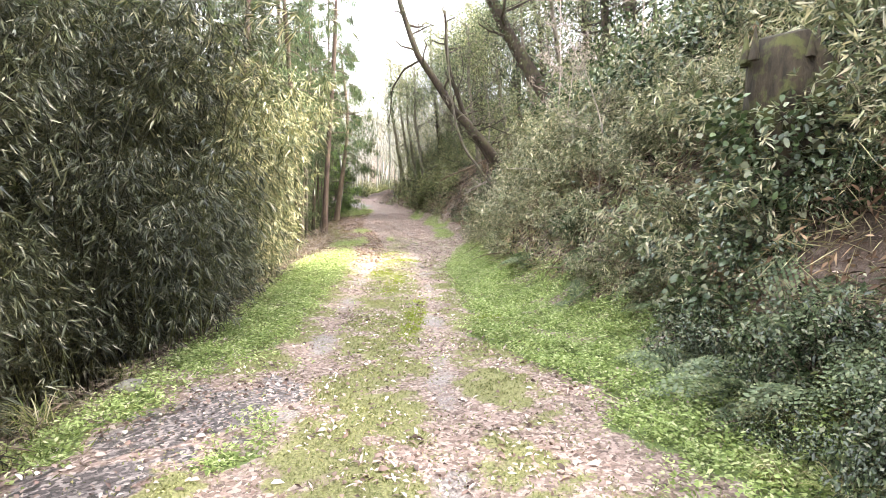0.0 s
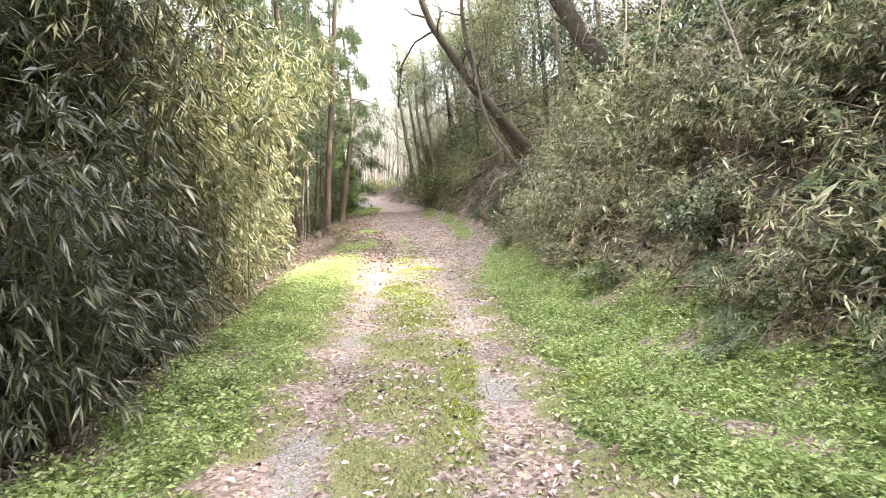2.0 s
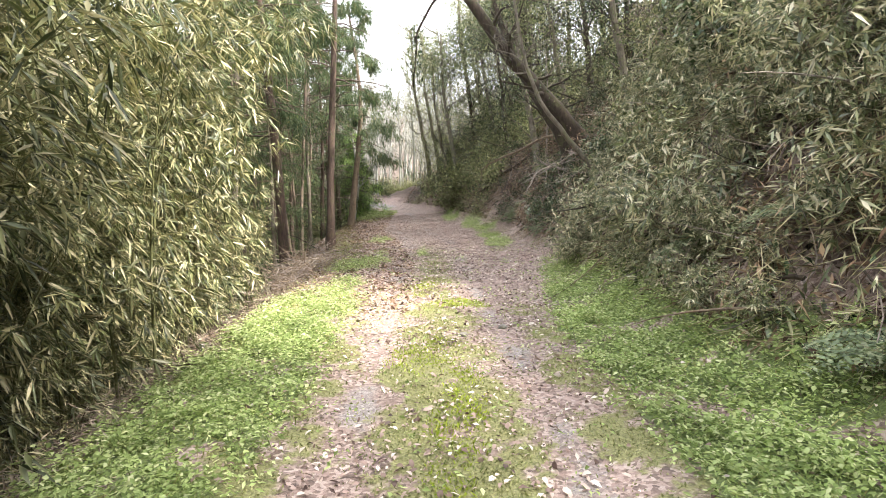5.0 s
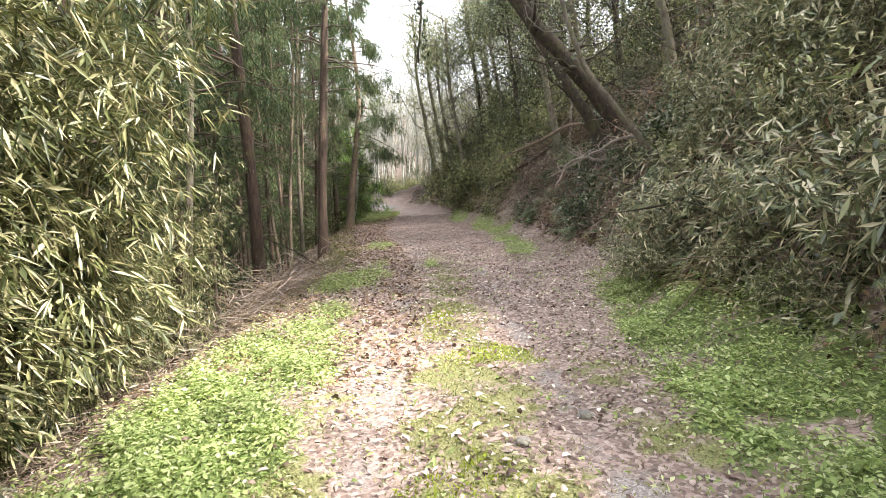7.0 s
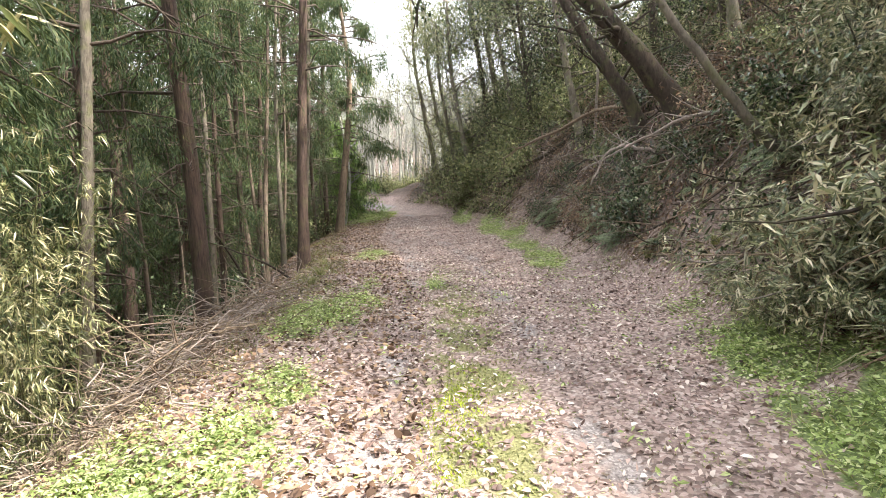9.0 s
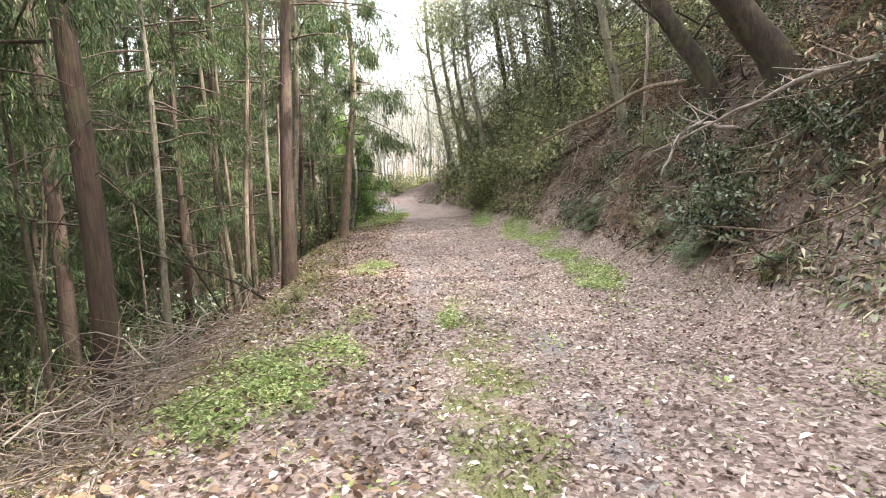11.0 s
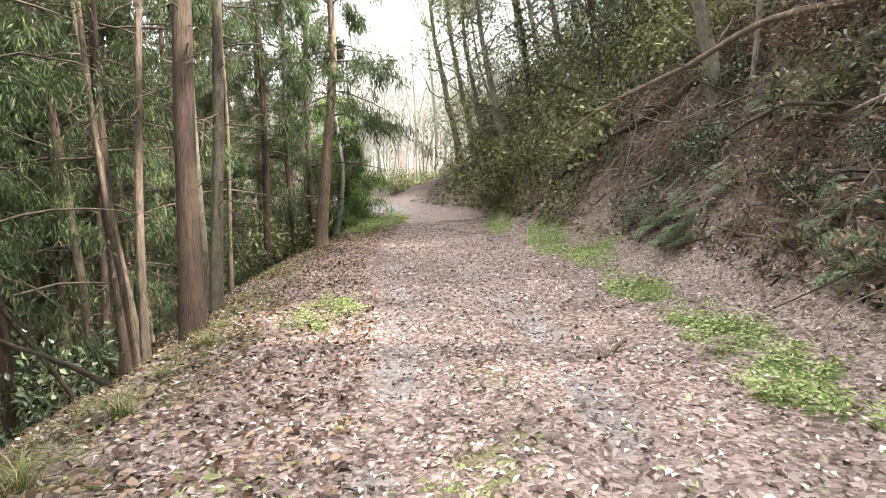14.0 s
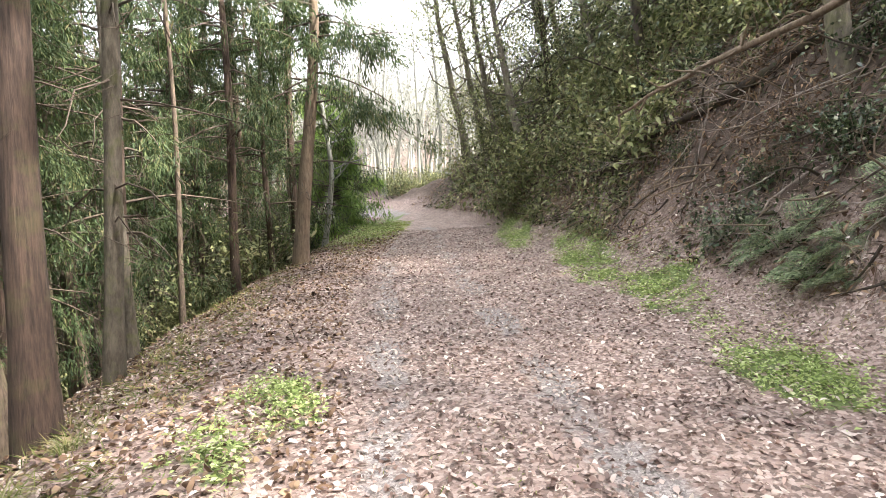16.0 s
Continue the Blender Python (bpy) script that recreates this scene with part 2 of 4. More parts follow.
def tube(buf, pts, radii, seg=8, rough=0.0, rng=None, cap=True):
    """A tapered limb along pts."""
    pts = np.asarray(pts, float)
    radii = np.broadcast_to(radii, len(pts))
    t = unit(np.gradient(pts, axis=0))
    ref = np.array([0, 1.0, 0]) if abs(t[0][1]) < .8 else np.array([1.0, 0, 0])
    a = unit(np.cross(t, ref))
    b = np.cross(t, a)
    ang = np.arange(seg) * 2 * np.pi / seg
    r = radii[:, None, None] * np.ones((1, seg, 1))
    if rough and rng is not None:
        r = r * (1 + rough * rng.normal(0, 1, (1, seg, 1)) * .6 + rough * rng.normal(0, 1, (len(pts), seg, 1)) * .4)
    v = pts[:, None] + r * (np.cos(ang)[None, :, None] * a[:, None] + np.sin(ang)[None, :, None] * b[:, None])
    k, m = len(pts), seg
    i = np.arange(k - 1)[:, None] * m
    j = np.arange(m)[None]
    jn = (j + 1) % m
    f = np.concatenate([np.stack([i + j, i + jn, i + m + jn], -1).reshape(-1, 3), np.stack([i + j, i + m + jn, i + m + j], -1).reshape(-1, 3)])
    v = v.reshape(-1, 3)
    if cap:
        v = np.concatenate([v, pts[-1:]])
        top = (k - 1) * m
        f = np.concatenate([f, np.stack([top + np.arange(m), top + (np.arange(m) + 1) % m, np.full(m, k * m)], -1)])
    buf.add(v, f)


def bow(a, b, n, sag, rng, jitter=0.0):
    """Points from a to b, bowed by the vector sag."""
    s = np.linspace(0, 1, n)[:, None]
    p = np.asarray(a, float) * (1 - s) + np.asarray(b, float) * s + np.asarray(sag, float) * (4 * s * (1 - s))
    if jitter:
        p[1:-1] += rng.normal(0, jitter, (n - 2, 3))
    return p


def empty(name, x, y, z, label, category, group=""):
    o = new(name)
    o.location = (x, y, z)
    o.empty_display_size = .2
    return tagged(o, label, category, group)


def part(name, mesh, parent, label=""):
    o = new(name, mesh)
    o.parent = parent
    return tagged(o, label)


def stuff(name, buf, material, label, category):
    return tagged(new(name, buf.mesh(name, material)), label, category, kind="stuff")


def turned(x, y, z, spin, size=1.0, lean=0.0, lean_to=0.0):
    return pose(x, y, z) @ Matrix.Rotation(lean, 4, Vector((math.cos(lean_to), math.sin(lean_to), 0))) @ Matrix.Rotation(spin, 4, "Z") @ Matrix.Scale(size, 4)


def place_copy(thing, x, y, z, spin, size=1.0, lean=0.0, lean_to=0.0, label=""):
    c = copy_thing(thing, turned(x, y, z, spin, size, lean, lean_to))
    if label:
        tagged(c, label)
    return c


# The ground, with its own shares of herbs, moss, gravel and litter.
HERBS = [(-1.6, 5.4, .35, 1.0), (-1.75, 4.2, .3, .8), (-.45, 4.5, .2, .6), (2.7, 4.4, .5, 1.4), (-2.85, 20.6, .6, 1.2), (-2.45, 17.3, .35, .9), (-2.69, 22.85, .2, .4), (-3.6, 27.3, .4, .9), (-6.5, 43, .9, 4), (.45, 25.5, .4, 1.5), (.2, 28.3, .4, 1.2),
         (.1, 31.4, .5, 1.4), (-.5, 34.6, .5, 2.6), (-1.7, 40, .5, 3.5), (-1.6, 22.5, .12, .8)]
YELLOW = [(1.5, 8.3, .25, .95), (-.4, 15.7, .45, .4), (-.6, 13.2, .35, .6), (-.2, 11.6, .18, 1.4), (.45, 8.6, .15, 1.6), (-1.0, 17.2, .2, 1.0), (-5.9, 41, .6, 4)]
WET = [(-.95, 4.8, .6, .75), (-1.2, 3.7, .5, .6), (-.55, 5.5, .3, .4)]


def spots(x, y, rows):
    best = np.zeros(np.shape(x))
    for cx, cy, rx, ry in rows:
        d = ((x - cx) / rx) ** 2 + ((y - cy) / ry) ** 2 + .7 * wobble(x, y, 5.3, cx) + .5 * wobble(x, y, 13.0, cy)
        best = np.maximum(best, np.clip(1.3 - d, 0, 1) * .8)
    return best


def herb_share(x, y):
    c, l, r = CENTRE(y), LEFT(y), RIGHT(y)
    gate = np.clip((y - 5.6) / 1.5, 0, 1) * np.clip((17.3 - y) / 1.5, 0, 1)
    left = np.clip((x - l + .25) / .3, 0, 1) * np.clip((c - .98 - x) / .35, 0, 1) * gate
    right = np.clip((x - HERB_RIGHT(y)) / .3, 0, 1) * np.clip((r + .45 - x) / .3, 0, 1) * np.clip((y - 2.6) / 1.5, 0, 1) * np.clip((20.5 - y) / 3, 0, 1)
    ragged = .45 + .8 * wobble(x, y, 3.1, 7.0) + .55 * wobble(x, y, 10.0, 3.0)
    return np.clip(np.maximum(np.maximum(left, right) * (ragged + .35), spots(x, y, HERBS) * (ragged + .3)) * (1 - spots(x, y, WET)), 0, 1)


def moss_share(x, y):
    c = CENTRE(y)
    mid = np.exp(-((x - c) / .42) ** 2) * np.clip((29 - y) / 9, 0, 1) * np.where(y < 11, .95, .8)
    old = np.clip((19 - y) / 6, 0, 1) * np.exp(-((x - c) / 1.7) ** 4) * (.92 + .35 * wobble(x, y, 1.6, 8.0)) * (1 - .7 * track_share(x, y))
    return np.clip(np.maximum(np.maximum(mid, old), spots(x, y, YELLOW)) * (.75 + .7 * wobble(x, y, 4.3, 2.0) + .35 * wobble(x, y, 11.0, 6.0)) * (1 - spots(x, y, WET)), 0, 1)


def track_share(x, y):
    return np.exp(-((np.abs(x - CENTRE(y)) - .66) / .26) ** 2)


def make_ground():
    gx = np.unique(np.concatenate([np.arange(-9, 6.01, .1), np.linspace(-260, -9, 60), np.linspace(6, 120, 40)]))
    gy = np.unique(np.concatenate([np.arange(0, 34.01, .1), np.linspace(-60, 0, 30), np.arange(34, 70, .5), np.linspace(70, 320, 50)]))
    X, Y = np.meshgrid(gx, gy)
    v = np.stack([X, Y, height(X, Y)], -1).reshape(-1, 3)
    w, h = len(gx), len(gy)
    i = (np.arange(h - 1)[:, None] * w + np.arange(w - 1)[None]).reshape(-1)
    f = np.concatenate([np.stack([i, i + 1, i + w + 1], -1), np.stack([i, i + w + 1, i + w], -1)])
    m, nt, b = nodes_of("forest_floor")

    def attr(name):
        a = nt.nodes.new("ShaderNodeAttribute")
        a.attribute_name = name
        return a.outputs["Fac"]
    fine, mid, broad, grit = noise_of(nt, 60, 5), noise_of(nt, 9, 4), noise_of(nt, 1.3, 3), noise_of(nt, 190, 3)
    co = nt.nodes.new("ShaderNodeTexCoord")
    cells = nt.nodes.new("ShaderNodeTexVoronoi")
    cells.inputs["Scale"].default_value = 40
    bend = mixed(nt, .04, co.outputs["Object"], noise_colour(nt, 14))
    nt.links.new(bend, cells.inputs["Vector"])
    grey = nt.nodes.new("ShaderNodeRGBToBW")
    nt.links.new(cells.outputs["Color"], grey.inputs[0])
    leafy = ramp(nt, grey.outputs[0], [(.1, (.1, .07, .064)), (.35, (.24, .17, .155)), (.55, (.4, .295, .27)), (.75, (.54, .43, .4)), (.95, (.68, .59, .55))])
    dirt = ramp(nt, fine, [(.3, (.07, .052, .044)), (.5, (.17, .13, .112)), (.7, (.32, .26, .23))])
    soil = mixed(nt, .62, dirt, leafy)
    gravel = ramp(nt, grit, [(.32, (.13, .11, .105)), (.5, (.27, .235, .225)), (.68, (.47, .42, .41))])
    pebble = nt.nodes.new("ShaderNodeTexVoronoi")
    pebble.inputs["Scale"].default_value = 75
    nt.links.new(co.outputs["Object"], pebble.inputs["Vector"])
    tone = nt.nodes.new("ShaderNodeRGBToBW")
    nt.links.new(pebble.outputs["Color"], tone.inputs[0])
    gravel = mixed(nt, .55, gravel, ramp(nt, tone.outputs[0], [(.15, (.09, .075, .07)), (.5, (.24, .2, .19)), (.85, (.5, .45, .43))]))
    moss = ramp(nt, fine, [(.3, (.1, .1, .04)), (.7, (.31, .3, .135))])
    green = ramp(nt, fine, [(.3, (.08, .11, .04)), (.7, (.22, .27, .1))])
    col = mixed(nt, 0.6, soil, ramp(nt, broad, [(.35, (.7, .66, .62)), (.65, (1.15, 1.1, 1.05))]), "MULTIPLY")
    edge = [(.42, (0, 0, 0)), (.58, (1, 1, 1))]
    col = mixed(nt, ramp(nt, maths(nt, "ADD", attr("gravel"), maths(nt, "SUBTRACT", mid, .5)), edge), col, gravel)
    col = mixed(nt, ramp(nt, maths(nt, "ADD", attr("moss"), maths(nt, "SUBTRACT", mid, .45)), edge), col, moss)
    col = mixed(nt, ramp(nt, maths(nt, "ADD", attr("herb"), maths(nt, "SUBTRACT", mid, .45)), edge), col, green)
    mould = ramp(nt, mixed(nt, .5, fine, mid), [(.36, (.03, .02, .015)), (.5, (.08, .055, .042)), (.64, (.19, .135, .105))])
    col = mixed(nt, ramp(nt, maths(nt, "ADD", attr("wild"), maths(nt, "SUBTRACT", mid, .5)), [(.25, (0, 0, 0)), (.62, (1, 1, 1))]), col, mould)
    damp = ramp(nt, maths(nt, "ADD", attr("wet"), maths(nt, "SUBTRACT", mid, .5)), edge)
    col = mixed(nt, damp, col, ramp(nt, grey.outputs[0], [(.2, (.035, .029, .03)), (.55, (.12, .098, .1)), (.85, (.4, .34, .33))]))
    nt.links.new(col, b.inputs["Base Color"])
    nt.links.new(ramp(nt, damp, [(0, (.92, .92, .92)), (1, (.4, .4, .4))]), b.inputs["Roughness"])
    bumped(nt, b, mixed(nt, .5, fine, mid), .7, .03)
    me = Buf().add(v, f).mesh("ground", m, True)
    for name, values in (("wild", np.clip(np.maximum(LEFT(Y) - X + .05, X - RIGHT(Y) - .1) / 1.2, 0, 1)), ("herb", herb_share(X, Y)), ("wet", spots(X, Y, WET)), ("moss", moss_share(X, Y)), ("gravel", np.clip(track_share(X, Y) * (.5 + .4 * wobble(X, Y, 2.3, 3.0)) * np.where(Y < 13, .85, .9) + .12 * (Y > 24) * (np.abs(X - CENTRE(Y)) < 1.4) + (Y > 46) * (np.abs(X - CENTRE(Y)) < 1.7), 0, 1))):
        me.attributes.new(name, "FLOAT", "POINT").data.foreach_set("value", values.ravel().astype(np.float32))
    tagged(new("ground", me), "leaf-strewn forest track between a steep bank and a falling slope", "ground", kind="structure")


make_ground()


# Bamboo along the low side.
def bamboo_clump(seed, tall, culms, per, spread, lowest, big, material, label):
    rng = np.random.default_rng(seed)
    thing = empty("bamboo_clump", 0, 0, -40, label, "bamboo", "bamboo thicket beside the track")
    buf_l, buf_b = Buf(), Buf()
    for k in range(culms):
        a = rng.uniform(0, 2 * np.pi)
        foot = np.array([np.cos(a), np.sin(a), 0]) * rng.uniform(0, spread)
        hgt = tall * rng.uniform(.7, 1.1)
        over = np.array([np.cos(a), np.sin(a), 0]) * rng.uniform(.1, .3) * hgt
        s = np.linspace(0, 1, 14)[:, None]
        line = foot + np.array([0, 0, 1]) * s * hgt * (1 - .1 * s) + over * s ** 2.6
        line[0, 2] = -.4
        cb = Buf()
        r0 = rng.uniform(.008, .016) * (tall / 4) ** .6
        tube(cb, line, r0 * (1 - .8 * s[:, 0]), 6)
        for q in range(1, 12):
            ring = line[q] + np.array([[0, 0, -.006], [0, 0, .006]])
            tube(cb, ring, r0 * (1 - .8 * s[q, 0]) * 1.25, 5, cap=False)
        part("culm", cb.mesh("culm", M_CULM if tall < 6 else M_OLD_CULM, True), thing)
        for q in range(per):
            u = lowest + (1 - lowest) * rng.uniform(0, 1) ** .8
            at = np.array([np.interp(u, s[:, 0], line[:, c]) for c in range(3)])
            b = rng.uniform(0, 2 * np.pi)
            reach = rng.uniform(.3, .95) * (1.1 - .5 * u)
            end = at + np.array([np.cos(b), np.sin(b), rng.uniform(.1, .7)]) * reach
            tw = bow(at, end, 3, (0, 0, .06), rng)
            tube(buf_b, tw, np.linspace(.0035, .001, 3), 3, cap=False)
            n = rng.integers(2, 5)
            w = rng.uniform(.35, 1.05, n)
            p = at + (end - at) * w[:, None] + rng.normal(0, .06, (n, 3))
            whorls(buf_l, p, np.tile((end - at) * (1, 1, .2), (n, 1)), 5, .19 * big, .025 * big, rng, .6, .45)
    tagged(part("twig_tangle", buf_b.mesh("twig_tangle", M_CULM), thing), kind="stuff")
    part("foliage", buf_l.mesh("foliage", material), thing, "narrow drooping leaves")
    return thing


def plant_bamboo():
    rng = np.random.default_rng(11)
    tall = [bamboo_clump(20 + i, 8.2, 6, 92, .6, .1, .8, M_SHADED_BAMBOO, "tall clump of slender dark green bamboo, shade put into its leaf colour") for i in range(3)]
    low = [bamboo_clump(40 + i, 4.4, 8, 46, .6, .05, .78, M_BAMBOO_LEAF, "arching clump of bamboo with drooping straw-tipped leaves") for i in range(3)]
    edge = [bamboo_clump(60 + i, 2.6, 6, 30, .5, .1, .72, M_SHADED_BAMBOO, "low arching bamboo with hanging dark leaves, shade put into their colour") for i in range(2)]
    for i in range(80):                       # the high thicket at the start
        y = rng.uniform(-5, 10.5)
        x = LEFT(y) - .8 - rng.uniform(0, 1) ** 1.2 * 7
        place_copy(tall[i % 3], x, y, ground_at(x, y), rng.uniform(0, 6.3), rng.uniform(.75, 1.35), rng.uniform(-.12, .16), rng.uniform(0, 6.3))
    for i in range(26):                       # its ragged edge
        y = rng.uniform(2.5, 10.4)
        x = LEFT(y) - (.35 if y > 6.5 else .75) - rng.uniform(0, 1) * 1.2
        place_copy(edge[i % 2], x, y, ground_at(x, y), rng.uniform(0, 6.3), rng.uniform(.5, 1.2), rng.uniform(-.3, .3), rng.uniform(0, 6.3))
    for i in range(64):                       # the lower, leafier fringe further on
        y = rng.uniform(9.6, 15.9)
        x = LEFT(y) - (.45 if y < 11 else .7) - rng.uniform(0, 1) ** 1.1 * 3.6
        place_copy(low[i % 3], x, y, ground_at(x, y), rng.uniform(0, 6.3), rng.uniform(.45, 1.25) if x > LEFT(y) - 1.6 else rng.uniform(.9, 1.6), rng.uniform(-.25, .25), rng.uniform(0, 6.3))
    for x, y, s in ((-4.1, 17.4, .6), (-4.4, 16.4, .7), (-5.6, 18.6, .6)):
        place_copy(low[1], x, y, ground_at(x, y), rng.uniform(0, 6.3), s)
    for t in tall + low + edge:
        t.location = (-7.5 - rng.uniform(0, 2), rng.uniform(4, 16), 0)
        t.location.z = ground_at(t.location.x, t.location.y)


plant_bamboo()


# Cedars on the falling slope.
def spray(buf, rng, at, to, amount, size):
    """A drooping cedar bough's needles along a limb."""
    n = amount
    w = rng.uniform(.25, 1.0, n)
    p = at + (to - at) * w[:, None] + rng.normal(0, .1, (n, 3)) * (1.2 - w[:, None] * .5) * size ** .5
    d = unit(to - at) + rng.normal(0, .8, (n, 3)) + np.array([0, 0, -.45])
    leaves(buf, p, d, rng.uniform(.05, .14, n) * size, rng.uniform(.011, .021, n) * size, rng, .1, .25)


def cedar(seed, tall, radius, first, boughs, per, bend=(0, 0), material=None, lush=1.25, needles=None, label="tall brown cedar with a straight furrowed trunk", reach=(1.0, 2.6)):
    rng = np.random.default_rng(seed)
    thing = empty("cedar_tree", 0, 0, -60, label, "tree", "cedars on the slope below the track")
    s = np.linspace(0, 1, 22)
    s = s ** 1.3
    axis = np.stack([bend[0] * np.sin(s * 3) + .05 * np.sin(s * 9 + seed), bend[1] * np.sin(s * 3) + .05 * np.cos(s * 8 + seed), s * tall], 1)
    axis[0, 2] = -.5
    rad = radius * (1 - .75 * s) * (1 + .45 * np.exp(-s * 40))
    tb = Buf()
    tube(tb, axis, rad, 14, .07, rng)
    part("trunk", tb.mesh("trunk", material or M_CEDAR, True), thing)
    lb, nb = Buf(), Buf()
    for i in range(int(tall * 1.1)):                      # dead snags low on the trunk
        z = rng.uniform(1.4, first + 1.5)
        c = np.array([np.interp(z, axis[:, 2], axis[:, 0]), np.interp(z, axis[:, 2], axis[:, 1]), z])
        a = rng.uniform(0, 2 * np.pi)
        l = rng.uniform(.3, 1.5)
        end = c + np.array([np.cos(a) * l, np.sin(a) * l, rng.uniform(-.75, -.1) * l])
        tube(lb, bow(c, end, 5, (0, 0, .12), rng, .03), np.linspace(.012, .003, 5), 4)
        for q in range(3):
            m = c + (end - c) * rng.uniform(.4, .95)
            tube(lb, bow(m, m + rng.normal(0, .2, 3), 3, (0, 0, -.02), rng), np.linspace(.006, .002, 3), 3)
    for i in range(boughs):
        z = first + (tall - first) * (i + rng.uniform(0, 1)) / boughs
        c = np.array([np.interp(z, axis[:, 2], axis[:, 0]), np.interp(z, axis[:, 2], axis[:, 1]), z])
        a = rng.uniform(0, 2 * np.pi)
        l = rng.uniform(*reach) * (1.15 - .75 * (z - first) / (tall - first + .1))
        end = c + np.array([np.cos(a) * l, np.sin(a) * l, rng.uniform(-.45, .1) * l])
        tube(lb, bow(c, end, 6, (0, 0, .15), rng, .02), np.linspace(.028, .006, 6), 4)
        for q in range(5):
            m = c + (end - c) * rng.uniform(.35, 1)
            e = m + np.array([np.cos(a) * .3, np.sin(a) * .3, -.3]) * l * .5 + rng.normal(0, .25, 3) * l * .5
            spray(nb, rng, m, e, per, lush)
    tagged(part("twig_tangle", lb.mesh("twig_tangle", M_SNAG), thing), kind="stuff")
    part("crown", nb.mesh("crown", needles or M_NEEDLE), thing, "bright green feathery needles" if needles else "dark green drooping needles")
    return thing


def plant_cedars():
    rng = np.random.default_rng(5)
    kinds = [cedar(1, 15, .13, 3.6, 42, 84), cedar(2, 17, .14, 4.4, 42, 84), cedar(3, 13, .095, 2.3, 42, 84), cedar(4, 14, .08, 4.6, 28, 50, material=M_GREY, label="slim grey-barked cedar with dead snags")]
    poles = [cedar(14 + i, 11 + 2 * i, .05 + .012 * i, 6.5, 9, 40, (.12 * (i - 1), .1), M_POLE, label="slim pale pole-like trunk with a thin crown") for i in range(3)]
    # Those beside the track, one by one.
    for x, y, k, s, lean, to in ((-5.32, 27.5, 1, .95, .03, 1.5), (-5.8, 28.9, 3, 1.1, .05, 1.5), (-7.95, 35.7, 0, .8, 0, 0), (-4.75, 21.3, 0, .95, .07, -1.5), (-6.3, 24.8, 3, .75, .03, -1.3),
                                 (-7.2, 31.0, 3, .95, .02, 1), (-7.0, 26.4, 2, .75, .03, 1), (-7.6, 29.2, 1, .7, .03, 0), (-8.6, 33, 2, 1, .02, 1),
                                 (-5.3, 19.6, 3, .9, .03, 2), (-6.6, 21.4, 2, .8, .04, 1), (-8.4, 38.5, 2, .9, 0, 0)):
        place_copy(kinds[k], x, y, ground_at(x, y), rng.uniform(0, 6.3), s, lean, to)
    for i in range(12):                       # low-boughed ones among them
        x, y = -8.2 - 5 * rng.uniform(0, 1), 29 + 12 * rng.uniform(0, 1)
        place_copy(kinds[2], x, y, ground_at(x, y), rng.uniform(0, 6.3), rng.uniform(1.0, 1.35))
    used = []
    while len(used) < 108:                     # the stand behind them
        y = rng.uniform(8, 60)
        x = LEFT(y) - 1.9 - rng.uniform(0, 1) ** 1.1 * 22
        if y < 16 and x > LEFT(y) - 5 or 36 < y < 48 and x > LEFT(y) - 5:
            continue
        if all((x - a) ** 2 + (y - b) ** 2 > .8 for a, b in used):
            used.append((x, y))
            place_copy(kinds[int(rng.integers(0, 4))], x, y, ground_at(x, y), rng.uniform(0, 6.3), rng.uniform(.8, 1.2), rng.uniform(-.04, .04), rng.uniform(0, 6.3))
    for i in range(20):                       # and behind the bamboo
        y = rng.uniform(-8, 16)
        x = LEFT(y) - rng.uniform(6.5, 20)
        place_copy(kinds[i % 3], x, y, ground_at(x, y), rng.uniform(0, 6.3), rng.uniform(.9, 1.3), rng.uniform(-.04, .04), rng.uniform(0, 6.3))
    back = np.random.default_rng(55)
    slim = np.random.default_rng(56)
    for i in range(56):                       # slim poles between them
        y = slim.uniform(16.5, 50)
        x = LEFT(y) - 1.3 - slim.uniform(0, 1) ** 1.2 * 13
        place_copy(poles[i % 3], x, y, ground_at(x, y), slim.uniform(0, 6.3), slim.uniform(.6, 1.1), slim.uniform(-.11, .11), slim.uniform(0, 6.3))
    for i, k in enumerate(poles):
        k.location = (-13.0 - i, 24.0 + 7 * i, ground_at(-13.0 - i, 24.0 + 7 * i))
    for i in range(70):                       # the taller trees deep in the stand
        y = back.uniform(18, 56)
        x = LEFT(y) - back.uniform(10, 24)
        place_copy(kinds[i % 3], x, y, ground_at(x, y), back.uniform(0, 6.3), back.uniform(1.15, 1.55), back.uniform(-.03, .03), back.uniform(0, 6.3))
    for i, k in enumerate(kinds):
        x, y = -17.0 - 2 * i, 20.0 + 6 * i
        k.location = (x, y, ground_at(x, y))
    bent = cedar(9, 11, .17, 3.5, 56, 110, (.55, 0), M_TWIG, 1.5, None, "bent tree with a bare brown trunk and a drooping dark crown", (1.2, 2.7))
    bent.location = (-6.7, 36.3, ground_at(-6.7, 36.3))
    young = cedar(10, 5.4, .06, .5, 84, 90, (0, 0), M_TWIG, 1.9, M_BRIGHT_LEAF, "young bright green conifer at the bend of the track", (.9, 1.9))
    young.location = (-8.4, 43.8, ground_at(-8.4, 43.8) - .05)


plant_cedars()


